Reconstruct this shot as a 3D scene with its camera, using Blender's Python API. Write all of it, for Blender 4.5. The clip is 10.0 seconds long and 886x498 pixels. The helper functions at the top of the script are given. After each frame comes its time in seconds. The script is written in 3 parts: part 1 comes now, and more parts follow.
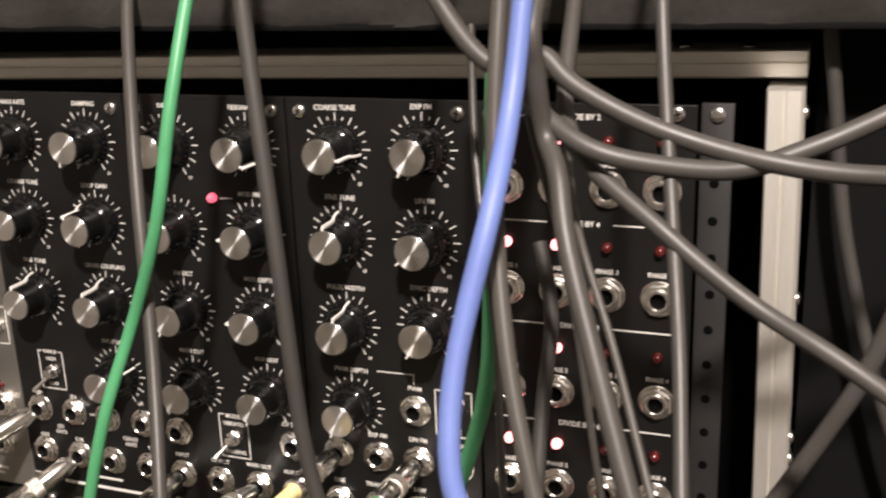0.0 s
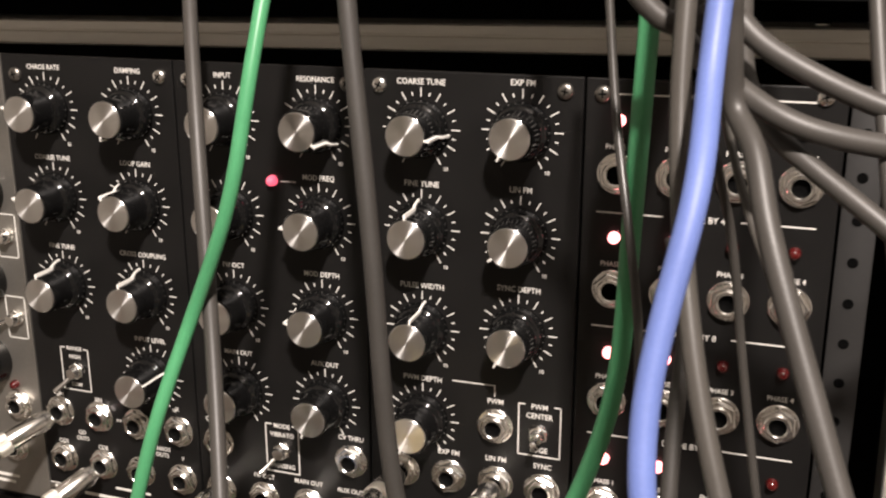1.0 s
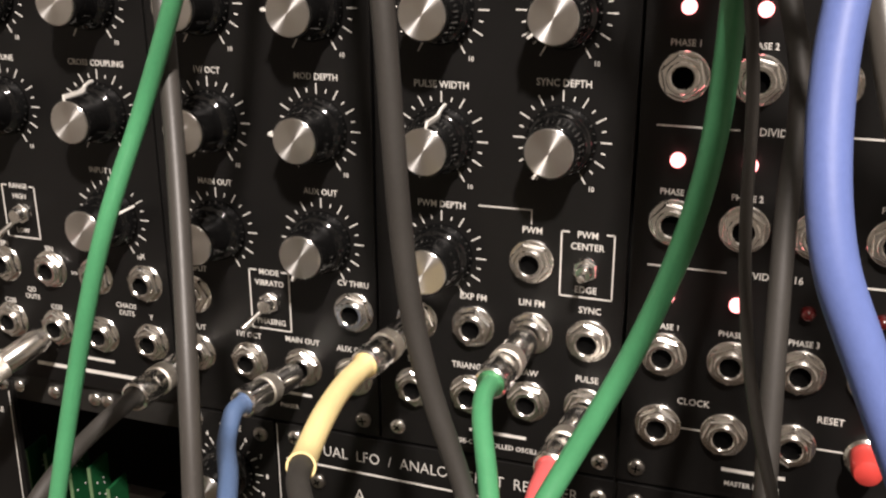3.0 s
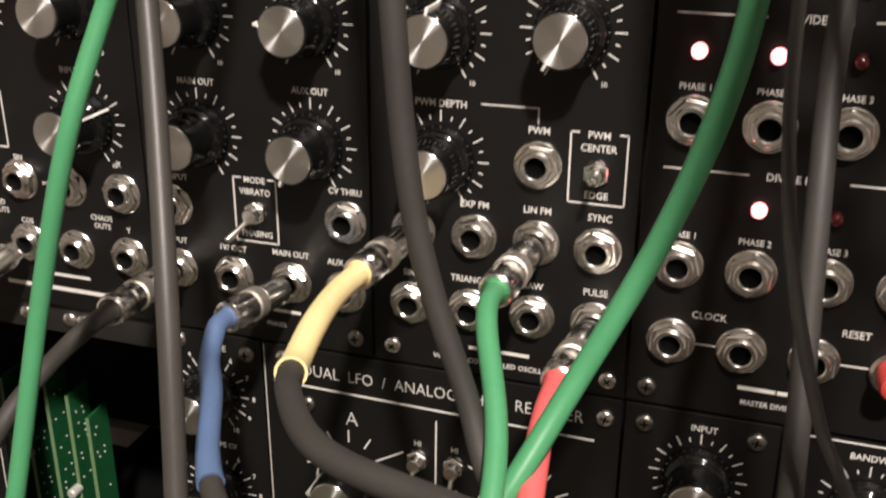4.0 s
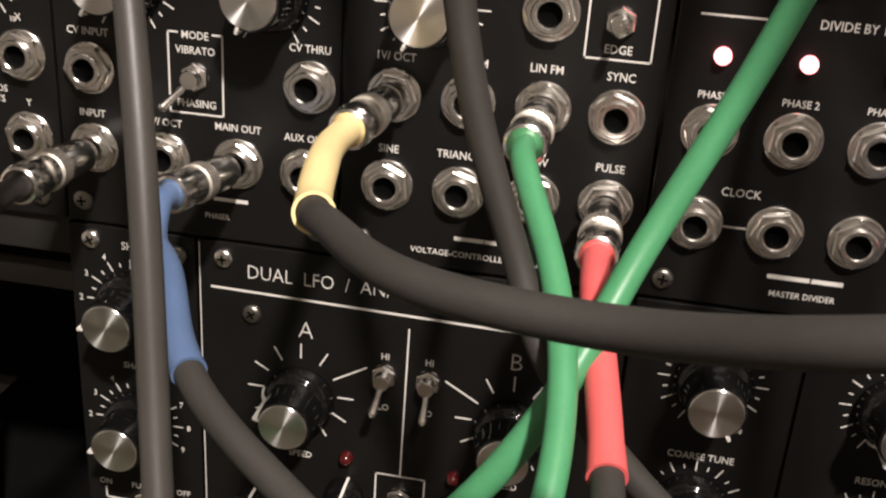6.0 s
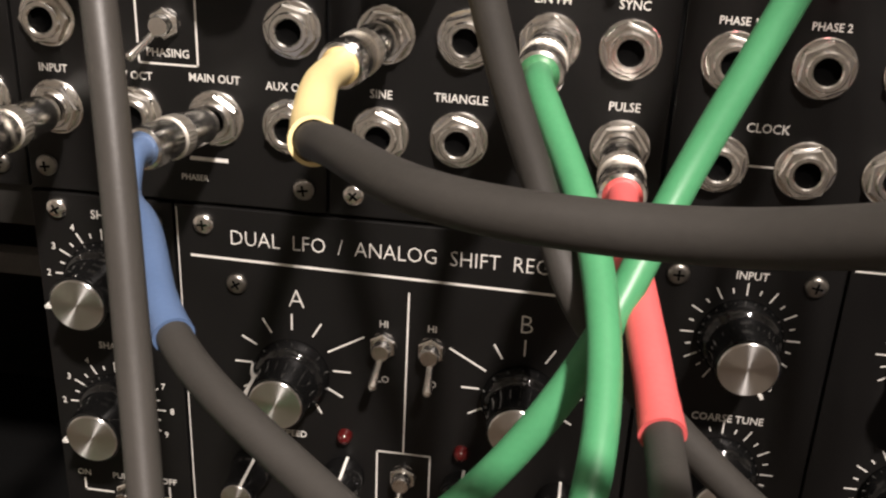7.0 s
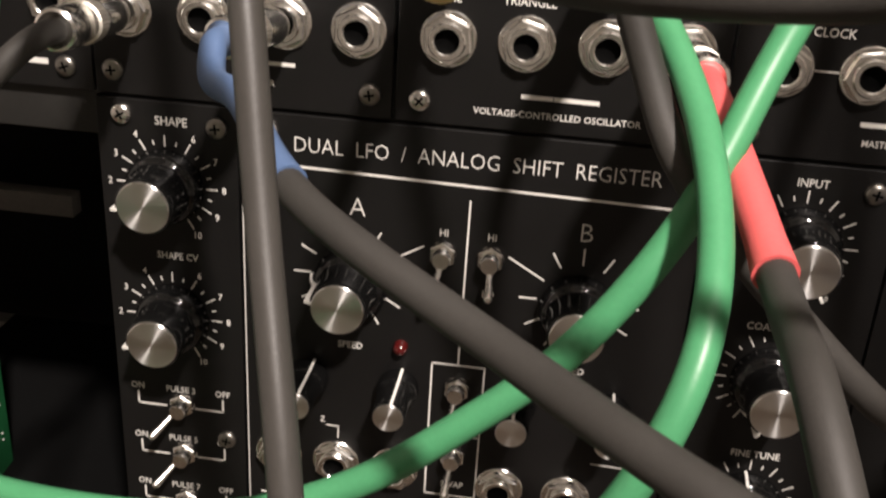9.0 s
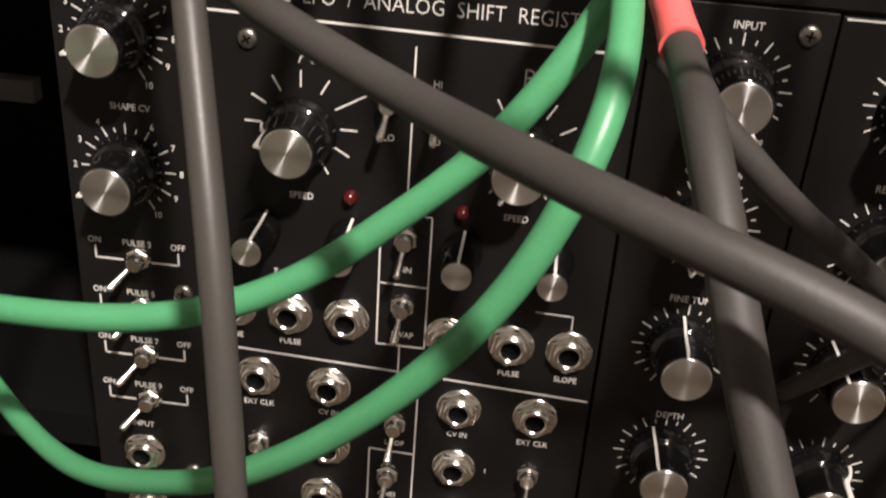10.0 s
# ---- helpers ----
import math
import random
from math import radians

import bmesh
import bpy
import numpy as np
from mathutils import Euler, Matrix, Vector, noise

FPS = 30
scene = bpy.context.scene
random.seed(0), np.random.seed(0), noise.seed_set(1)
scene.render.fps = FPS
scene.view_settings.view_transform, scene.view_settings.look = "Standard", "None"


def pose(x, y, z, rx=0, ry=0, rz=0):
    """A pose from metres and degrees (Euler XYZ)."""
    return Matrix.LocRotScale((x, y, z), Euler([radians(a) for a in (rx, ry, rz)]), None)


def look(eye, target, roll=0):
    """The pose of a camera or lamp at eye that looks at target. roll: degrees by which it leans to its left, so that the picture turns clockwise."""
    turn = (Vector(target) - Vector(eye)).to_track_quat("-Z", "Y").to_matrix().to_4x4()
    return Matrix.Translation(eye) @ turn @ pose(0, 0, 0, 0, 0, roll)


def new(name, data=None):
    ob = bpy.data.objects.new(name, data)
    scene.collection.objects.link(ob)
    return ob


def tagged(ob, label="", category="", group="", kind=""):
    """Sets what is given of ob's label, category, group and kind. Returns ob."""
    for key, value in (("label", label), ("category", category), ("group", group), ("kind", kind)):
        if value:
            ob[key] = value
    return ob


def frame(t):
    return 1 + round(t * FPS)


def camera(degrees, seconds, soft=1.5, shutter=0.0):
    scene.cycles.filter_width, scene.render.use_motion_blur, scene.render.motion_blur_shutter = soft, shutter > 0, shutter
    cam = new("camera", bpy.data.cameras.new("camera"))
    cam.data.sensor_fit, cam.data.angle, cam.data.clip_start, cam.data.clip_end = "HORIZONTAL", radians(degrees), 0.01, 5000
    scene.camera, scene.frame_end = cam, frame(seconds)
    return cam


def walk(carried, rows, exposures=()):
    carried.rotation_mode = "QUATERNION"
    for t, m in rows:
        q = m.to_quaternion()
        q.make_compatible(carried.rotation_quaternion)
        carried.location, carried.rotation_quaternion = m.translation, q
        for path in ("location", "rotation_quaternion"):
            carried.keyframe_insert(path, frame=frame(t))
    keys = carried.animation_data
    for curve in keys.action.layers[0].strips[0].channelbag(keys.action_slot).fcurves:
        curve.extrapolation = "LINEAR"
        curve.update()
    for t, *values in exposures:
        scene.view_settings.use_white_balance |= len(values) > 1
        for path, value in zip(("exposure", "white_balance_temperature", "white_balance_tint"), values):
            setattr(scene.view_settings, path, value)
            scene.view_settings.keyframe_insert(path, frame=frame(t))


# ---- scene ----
cam = camera(46.1, 10.0, soft=2.2, shutter=0.4)
PATH = [
    (0, (0.227, -0.407, 1.484), (-0.446, 1.385, 0.905), -2.1),
    (0.5, (0.194, -0.399, 1.472), (-0.475, 1.397, 0.903), -1.1),
    (1, (0.165, -0.378, 1.465), (-0.459, 1.436, 0.899), -0.0),
    (1.5, (0.144, -0.359, 1.446), (-0.462, 1.451, 0.849), -0.1),
    (2, (0.134, -0.342, 1.433), (-0.46, 1.465, 0.814), -0.0),
    (2.1, (0.136, -0.339, 1.425), (-0.477, 1.468, 0.825), -0.2),
    (3.5, (0.132, -0.311, 1.388), (-0.457, 1.457, 0.662), 0.1),
    (4, (0.125, -0.303, 1.372), (-0.444, 1.456, 0.609), 0.4),
    (4.5, (0.115, -0.294, 1.354), (-0.424, 1.459, 0.556), 0.1),
    (5, (0.101, -0.29, 1.346), (-0.342, 1.492, 0.553), 2.2),
    (5.5, (0.086, -0.285, 1.335), (-0.241, 1.528, 0.558), 4.0),
    (5.7, (0.08, -0.282, 1.33), (-0.213, 1.532, 0.54), 4.3),
    (6.8, (0.071, -0.262, 1.305), (-0.169, 1.565, 0.528), 3.0),
    (7, (0.066, -0.259, 1.304), (-0.159, 1.556, 0.494), 2.6),
    (7.4, (0.062, -0.261, 1.3), (-0.156, 1.554, 0.488), 2.6),
    (7.5, (0.061, -0.262, 1.297), (-0.165, 1.558, 0.5), 2.6),
    (8, (0.057, -0.264, 1.294), (-0.161, 1.559, 0.502), 2.5),
    (8.5, (0.051, -0.267, 1.289), (-0.168, 1.55, 0.482), 3.1),
    (9, (0.049, -0.274, 1.283), (-0.157, 1.536, 0.458), 3.5),
    (9.5, (0.06, -0.283, 1.273), (-0.11, 1.499, 0.382), 3.8),
    (10, (0.062, -0.291, 1.263), (-0.091, 1.473, 0.331), 4.1),
]
walk(cam, [(t, look(eye, target, roll)) for t, eye, target, roll in PATH],
     exposures=((0.0, 0.08), (1.0, 0.07), (2.0, -0.12), (3.5, -0.15), (5.5, -0.25), (7.0, -0.05), (8.5, 0.0), (9.2, 0.02), (10.0, 0.13)))
# ---------------------------------------------------------------- light
world = bpy.data.worlds.new("room_air")
scene.world = world
world.use_nodes = True
world.node_tree.nodes["Background"].inputs[0].default_value = (0.9, 0.85, 0.78, 1)
world.node_tree.nodes["Background"].inputs[1].default_value = 0.045

LAMP_AT = (0.52, -1.15, 2.60)


def area_lamp(name, eye, target, size, watts, colour):
    data = bpy.data.lights.new(name, "AREA")
    data.shape, data.size, data.energy, data.color = "DISK", size, watts, colour
    ob = new(name, data)
    ob.matrix_world = look(eye, target)
    return ob


area_lamp("room_lamp", LAMP_AT, (0.02, 0.0, 1.2), 0.11, 68.0, (1.0, 0.885, 0.82))


# ---------------------------------------------------------------- materials
def material(name, base, rough=0.5, metal=0.0, grain=0.0, grain_scale=400.0, bump=0.0, bump_scale=900.0,
             patch=0.0, patch_scale=25.0, coat=0.0, emit=None, emit_strength=0.0, stretch=None, spec=0.5):
    """A surface with colour grain, larger patches, uneven gloss and fine relief."""
    m = bpy.data.materials.new(name)
    m.use_nodes = True
    nt = m.node_tree
    b = nt.nodes["Principled BSDF"]
    b.inputs["Metallic"].default_value = metal
    b.inputs["Coat Weight"].default_value = coat
    b.inputs["Specular IOR Level"].default_value = spec
    b.inputs["Coat Roughness"].default_value = 0.12
    tc = nt.nodes.new("ShaderNodeTexCoord")
    mp = nt.nodes.new("ShaderNodeMapping")
    if stretch:
        mp.inputs["Scale"].default_value = stretch
    nt.links.new(tc.outputs["Object"], mp.inputs[0])
    n1 = nt.nodes.new("ShaderNodeTexNoise")
    n1.inputs["Scale"].default_value, n1.inputs["Detail"].default_value = grain_scale, 4
    n2 = nt.nodes.new("ShaderNodeTexNoise")
    n2.inputs["Scale"].default_value, n2.inputs["Detail"].default_value = patch_scale, 3
    nt.links.new(mp.outputs[0], n1.inputs["Vector"])
    nt.links.new(mp.outputs[0], n2.inputs["Vector"])
    a = nt.nodes.new("ShaderNodeMath")
    a.operation = "MULTIPLY_ADD"
    a.inputs[1].default_value, a.inputs[2].default_value = grain * 2, 1 - grain
    nt.links.new(n1.outputs[0], a.inputs[0])
    c = nt.nodes.new("ShaderNodeMath")
    c.operation = "MULTIPLY_ADD"
    c.inputs[1].default_value, c.inputs[2].default_value = patch * 2, 1 - patch
    nt.links.new(n2.outputs[0], c.inputs[0])
    d = nt.nodes.new("ShaderNodeMath")
    d.operation = "MULTIPLY"
    nt.links.new(a.outputs[0], d.inputs[0])
    nt.links.new(c.outputs[0], d.inputs[1])
    mix = nt.nodes.new("ShaderNodeVectorMath")
    mix.operation = "SCALE"
    mix.inputs[0].default_value = base
    nt.links.new(d.outputs[0], mix.inputs["Scale"])
    nt.links.new(mix.outputs[0], b.inputs["Base Color"])
    r = nt.nodes.new("ShaderNodeMapRange")
    r.inputs["To Min"].default_value = max(0.02, rough * 0.8)
    r.inputs["To Max"].default_value = min(1.0, rough * 1.25)
    nt.links.new(n2.outputs[0], r.inputs[0])
    nt.links.new(r.outputs[0], b.inputs["Roughness"])
    if bump:
        n3 = nt.nodes.new("ShaderNodeTexNoise")
        n3.inputs["Scale"].default_value, n3.inputs["Detail"].default_value = bump_scale, 3
        nt.links.new(mp.outputs[0], n3.inputs["Vector"])
        bp = nt.nodes.new("ShaderNodeBump")
        bp.inputs["Strength"].default_value, bp.inputs["Distance"].default_value = bump, 0.0004
        nt.links.new(n3.outputs[0], bp.inputs["Height"])
        nt.links.new(bp.outputs[0], b.inputs["Normal"])
    if emit:
        b.inputs["Emission Color"].default_value = (*emit, 1)
        b.inputs["Emission Strength"].default_value = emit_strength
    return m


def spun_metal(name, base):
    """Turned aluminium: anisotropic gloss round the axis gives the bright bow-tie streak."""
    m = material(name, base, 0.31, 1.0, 0.05, 3000, 0, 0, 0.06, 120)
    nt = m.node_tree
    b = nt.nodes["Principled BSDF"]
    b.inputs["Anisotropic"].default_value = 0.93
    b.inputs["Anisotropic Rotation"].default_value = 0.25
    t = nt.nodes.new("ShaderNodeTangent")
    t.direction_type, t.axis = "RADIAL", "Y"
    nt.links.new(t.outputs[0], b.inputs["Tangent"])
    return m


PANEL = material("black_panel_paint", (0.0075, 0.0072, 0.0070), 0.40, 0, 0.25, 1500, 0.10, 2500, 0.15, 40, spec=0.28)
INK = material("white_panel_print", (0.80, 0.78, 0.73), 0.55, 0, 0.10, 2500, 0, 0, 0.08, 90)
CHROME = material("nickel_plate", (0.90, 0.88, 0.84), 0.21, 1.0, 0.06, 900, 0, 0, 0.08, 150)
PLUGM = material("plug_chrome", (0.92, 0.90, 0.86), 0.19, 1.0, 0.05, 900, 0, 0, 0.06, 150)
KNURL = material("knurled_nickel", (0.84, 0.80, 0.72), 0.42, 1.0, 0.10, 1500, 0.5, 2600, 0.06, 150)
STEEL = material("screw_steel", (0.88, 0.86, 0.82), 0.24, 1.0, 0.08, 1200, 0.05, 1800, 0.1, 300)
DULLSCREW = material("dull_screw_steel", (0.30, 0.285, 0.26), 0.36, 1.0, 0.1, 1200, 0.05, 1800, 0.15, 300)
CAPM = spun_metal("spun_aluminium", (0.94, 0.93, 0.91))
KNOB = material("black_knob_plastic", (0.006, 0.006, 0.006), 0.075, 0, 0.1, 900, 0.02, 300, 0.3, 120)
# near-black colour stands in for the shade in sockets, screw slots and holes
HOLE_SHADE = material("painted_hole_shade", (0.0015, 0.0015, 0.0015), 0.9, spec=0.05)
ALU = material("case_aluminium", (0.92, 0.90, 0.85), 0.62, 1.0, 0.07, 500, 0.05, 900, 0.08, 30, stretch=(0.15, 1, 1))
ALUV = material("case_aluminium_upright", (0.80, 0.78, 0.72), 0.56, 1.0, 0.07, 500, 0.05, 900, 0.12, 30, stretch=(1, 1, 0.15))
GREYPANEL = material("bare_metal_panel", (0.33, 0.315, 0.285), 0.45, 0.85, 0.10, 700, 0.06, 1200, 0.12, 40)
VINYL = material("black_case_vinyl", (0.032, 0.030, 0.027), 0.36, 0, 0.3, 300, 1.0, 170, 0.3, 30)
# near-black base puts the dark in and beside the case into the colour
CASE_DARK = material("painted_case_dark", (0.0035, 0.0035, 0.0035), 0.85, 0, 0.2, 200, 0, 0, 0.2, 20, spec=0.1)
STRIP = material("dark_rack_strip", (0.014, 0.0135, 0.013), 0.5, 0.1, 0.15, 600, 0.05, 900, 0.1, 40)
GREYBAR = material("dusty_grey_bar", (0.021, 0.020, 0.018), 0.6, 0.2, 0.2, 500, 0.1, 700, 0.2, 40)
INNER = material("grey_inner_bar", (0.17, 0.16, 0.145), 0.6, 0, 0.2, 500, 0.1, 700, 0.2, 40)
RUBBER = material("dark_cable_rubber", (0.050, 0.046, 0.041), 0.46, 0, 0.10, 900, 0.08, 1500, 0.12, 60)
RUBBER_MATT = material("matt_cable_rubber", (0.037, 0.034, 0.030), 0.60, 0, 0.12, 900, 0.10, 1500, 0.15, 60)
RUBBER_THIN = material("thin_cable_rubber", (0.040, 0.037, 0.033), 0.35, 0, 0.1, 900, 0.06, 1500, 0.1, 60)
# grey base includes some darkening for the weaker light at the right
RUBBER_GREY = material("grey_cable_rubber", (0.062, 0.057, 0.050), 0.38, 0, 0.1, 900, 0.06, 1500, 0.1, 60)
GREEN = material("green_cable_rubber", (0.072, 0.295, 0.132), 0.40, 0, 0.08, 900, 0.05, 1500, 0.10, 60)
# blue is darkened in its base colour for the shade this cable hangs in
BLUE = material("blue_cable_rubber", (0.118, 0.168, 0.41), 0.5, 0, 0.08, 900, 0.05, 1500, 0.10, 60)
SHRINK_Y = material("yellow_heat_shrink", (0.92, 0.74, 0.36), 0.5, 0, 0.06, 700, 0.12, 900, 0.08, 90)
SHRINK_B = material("blue_heat_shrink", (0.095, 0.155, 0.29), 0.5, 0, 0.08, 700, 0.15, 900, 0.10, 90)
SHRINK_R = material("red_heat_shrink", (0.78, 0.13, 0.13), 0.5, 0, 0.06, 700, 0.12, 900, 0.08, 90)
LED_ON = material("lit_red_lens", (0.9, 0.2, 0.2), 0.25, emit=(1.0, 0.30, 0.30), emit_strength=5.0)
LED_DIM = material("faint_red_lens", (0.8, 0.15, 0.2), 0.25, emit=(1.0, 0.12, 0.2), emit_strength=1.2)
LED_OFF = material("unlit_red_lens", (0.07, 0.006, 0.006), 0.15, coat=0.5)
BUTTON = material("red_button_plastic", (0.62, 0.06, 0.05), 0.4, 0, 0.05, 700, 0, 0, 0.08, 90)
PCB = material("green_circuit_board", (0.012, 0.105, 0.035), 0.40, 0, 0.30, 420, 0.25, 600, 0.25, 60)
PCB_EDGE = material("pale_board_edge", (0.16, 0.27, 0.13), 0.6, 0, 0.2, 400)
SOLDER = material("solder_white", (0.70, 0.69, 0.64), 0.35, 0.3, 0.1, 900)
WALL = material("plain_wall_paint", (0.74, 0.71, 0.66), 0.8, 0, 0.05, 40, 0.05, 80, 0.06, 2)
FLOORM = material("dark_floor_boards", (0.09, 0.065, 0.045), 0.5, 0, 0.2, 30, 0.05, 60, 0.15, 2)


# ---------------------------------------------------------------- mesh helpers
def finish(bm, name, smooth=True):
    me = bpy.data.meshes.new(name)
    bmesh.ops.recalc_face_normals(bm, faces=bm.faces)
    bm.to_mesh(me)
    bm.free()
    if smooth:
        for p in me.polygons:
            p.use_smooth = True
        me.set_sharp_from_angle(angle=radians(38))
    return me


def put(name, me, mat, parent=None, label="", at=(0, 0, 0), m=None):
    ob = new(name, me)
    if mat and not me.materials:
        me.materials.append(mat)
    if parent:
        ob.parent = parent
    ob.matrix_basis = m if m is not None else Matrix.Translation(at)
    if label:
        tagged(ob, label)
    return ob


def part(name, bm, mat, parent, label="", at=(0, 0, 0), m=None, smooth=True):
    return put(name, finish(bm, name, smooth), mat, parent, label, at, m)


def thing(name, at, label, category, group="", kind=""):
    ob = new(name)
    ob.empty_display_size = 0.01
    ob.location = at
    return tagged(ob, label, category, group, kind)


def box(bm, x0, x1, y0, y1, z0, z1, bevel=0.0):
    v = [bm.verts.new((x, y, z)) for x in (x0, x1) for y in (y0, y1) for z in (z0, z1)]
    fs = [bm.faces.new([v[i] for i in q]) for q in
          ((0, 1, 3, 2), (4, 6, 7, 5), (0, 4, 5, 1), (2, 3, 7, 6), (0, 2, 6, 4), (1, 5, 7, 3))]
    if bevel:
        es = list({e for f in fs for e in f.edges})
        bmesh.ops.bevel(bm, geom=es, offset=bevel, segments=2, affect="EDGES", profile=0.5)
    return bm


def lathe(bm, profile, n=32, hexes=(), m=None, close=True):
    """Turns (distance towards the viewer, radius) round the y axis. Rings whose index is in hexes are six-sided."""
    rings = []
    for k, (d, r) in enumerate(profile):
        ring = []
        for i in range(n):
            a = 2 * math.pi * i / n
            rr = r
            if k in hexes:
                s = (a % (math.pi / 3)) - math.pi / 6
                rr = r * math.cos(math.pi / 6) / math.cos(s)
            ring.append(bm.verts.new((rr * math.sin(a), -d, rr * math.cos(a))))
        rings.append(ring)
    for a, b in zip(rings, rings[1:]):
        for i in range(n):
            j = (i + 1) % n
            bm.faces.new((a[i], a[j], b[j], b[i]))
    if close:
        bm.faces.new(rings[0])
        bm.faces.new(list(reversed(rings[-1])))
    if m is not None:
        bmesh.ops.transform(bm, matrix=m, verts=[v for r in rings for v in r])
    return bm


def spline(points, n=10):
    p = [Vector(q) for q in points]
    e = [2 * p[0] - p[1], *p, 2 * p[-1] - p[-2]]
    out = []
    for i in range(len(p) - 1):
        a, b, c, d = e[i:i + 4]
        for k in range(n):
            s = k / n
            out.append(0.5 * (2 * b + (c - a) * s + (2 * a - 5 * b + 4 * c - d) * s * s + (3 * b - a - 3 * c + d) * s ** 3))
    out.append(p[-1])
    return out


def smooth_line(line, rounds=6):
    for _ in range(rounds):
        line = [line[0]] + [(a + 2 * b + c) / 4 for a, b, c in zip(line, line[1:], line[2:])] + [line[-1]]
    return line


def sweep(bm, line, radius, n=16, origin=Vector((0, 0, 0)), bulge=0.0, flare=0.0, hollow=0.0):
    """A round tube along a line of points, with capped ends; hollow: the wall of a sleeve that is open at its far end."""
    up = Vector((0.37, 0.2, 0.9))
    rings = []
    last = len(line) - 1
    for i, p in enumerate(line):
        t = (line[min(i + 1, last)] - line[max(i - 1, 0)]).normalized()
        u = (up - t * up.dot(t)).normalized()
        w = t.cross(u)
        up = u
        r = radius * (1 + bulge * noise.noise(p * 60))
        if flare and i > last - 3:
            r *= 1 + flare * (i - last + 3) / 3
        rings.append([bm.verts.new(p - origin + r * (math.cos(a) * u + math.sin(a) * w))
                      for a in (2 * math.pi * k / n for k in range(n))])
    if hollow:
        end = line[-1] - origin
        rings.append([bm.verts.new(end + (v.co - end) * (1 - hollow / radius)) for v in rings[-1]])
        back = (line[-3] - line[-1]) * 0.8
        rings.append([bm.verts.new(v.co + back) for v in rings[-1]])
    for a, b in zip(rings, rings[1:]):
        for k in range(n):
            j = (k + 1) % n
            bm.faces.new((a[k], a[j], b[j], b[k]))
    bm.faces.new(list(reversed(rings[0])))
    bm.faces.new(rings[-1])
    return bm


# ---------------------------------------------------------------- shared small meshes
def knob_mesh(r_cap, depth, r_skirt):
    """Black knob: domed skirt, smooth grip, rim round the cap."""
    bm = bmesh.new()
    n = 48
    neck = r_cap * 1.16
    prof = [(0.0003, r_skirt * 0.98), (0.0010, r_skirt)]
    for i in range(1, 8):
        a = math.pi / 2 * i / 8
        prof.append((0.0012 + 0.0050 * math.sin(a), neck + (r_skirt - neck) * math.cos(a)))
    prof += [(0.0064, neck), (0.0072, r_cap * 1.10), (depth * 0.6, r_cap * 1.08), (depth * 0.94, r_cap * 1.06), (depth - 0.0003, r_cap * 1.04), (depth, r_cap * 0.99)]
    rings = []
    for k, (d, r) in enumerate(prof):
        ring = []
        for i in range(n):
            a = 2 * math.pi * i / n
            ring.append(bm.verts.new((r * math.sin(a), -d, r * math.cos(a))))
        rings.append(ring)
    for a, b in zip(rings, rings[1:]):
        for i in range(n):
            j = (i + 1) % n
            bm.faces.new((a[i], a[j], b[j], b[i]))
    bm.faces.new(rings[0])
    bm.faces.new(list(reversed(rings[-1])))
    return finish(bm, "knob")


def cap_mesh(r, depth):
    bm = bmesh.new()
    lathe(bm, [(depth - 0.0006, r * 0.96), (depth + 0.0003, r * 0.96), (depth + 0.0006, r * 0.92), (depth + 0.0006, r * 0.45),
               (depth + 0.0006, 0.0002)], 48)
    return finish(bm, "cap")


def pointer_mesh(r_cap, depth, r_skirt):
    """White line: along the grip, then out over the skirt."""
    bm = bmesh.new()
    w = 0.00042
    a = [(depth + 0.0002, r_cap * 1.02), (depth - 0.0002, r_cap * 1.20), (depth * 0.5, r_cap * 1.21), (0.0074, r_cap * 1.24), (0.0052, r_cap * 0.5 + r_skirt * 0.62), (0.0026, r_skirt * 1.03), (0.0007, r_skirt * 1.05)]
    lo = [[bm.verts.new((s * w, -d, r - 0.0014)) for s in (-1, 1)] for d, r in a]
    hi = [[bm.verts.new((s * w, -d - 0.0001, r + 0.00025)) for s in (-1, 1)] for d, r in a]
    for i in range(len(a) - 1):
        for q in ((hi[i][0], hi[i][1], hi[i + 1][1], hi[i + 1][0]), (lo[i][0], lo[i + 1][0], lo[i + 1][1], lo[i][1]),
                  (lo[i][0], hi[i][0], hi[i + 1][0], lo[i + 1][0]), (lo[i][1], lo[i + 1][1], hi[i + 1][1], hi[i][1])):
            bm.faces.new(q)
    bm.faces.new((lo[0][0], lo[0][1], hi[0][1], hi[0][0]))
    bm.faces.new((lo[-1][0], hi[-1][0], hi[-1][1], lo[-1][1]))
    return finish(bm, "pointer", False)


SIZES = {"big": (0.0080, 0.0181, 0.0115), "small": (0.0048, 0.0178, 0.0066)}
KNOBS = {k: (knob_mesh(*v), cap_mesh(v[0], v[1]), pointer_mesh(*v)) for k, v in SIZES.items()}
for trio in KNOBS.values():
    for me, mt in zip(trio, (KNOB, CAPM, INK)):
        me.materials.append(mt)


def jack_mesh():
    bm = bmesh.new()
    lathe(bm, [(0.0, 0.0076), (0.0006, 0.0077), (0.0009, 0.0074), (0.0009, 0.0069), (0.0011, 0.0071), (0.0027, 0.0071), (0.0031, 0.0066),
               (0.0031, 0.0052), (0.0042, 0.0051), (0.0046, 0.0047), (0.0046, 0.0038), (0.0042, 0.0034), (0.0010, 0.0033)], 36,
          hexes=(4, 5, 6), close=False)
    return finish(bm, "jack_socket")


# shallow disc: the depth of the socket is only put in as dark colour
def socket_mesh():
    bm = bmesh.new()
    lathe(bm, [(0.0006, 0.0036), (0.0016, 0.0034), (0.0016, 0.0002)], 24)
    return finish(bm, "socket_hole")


def screw_mesh():
    """Domed cross-head screw."""
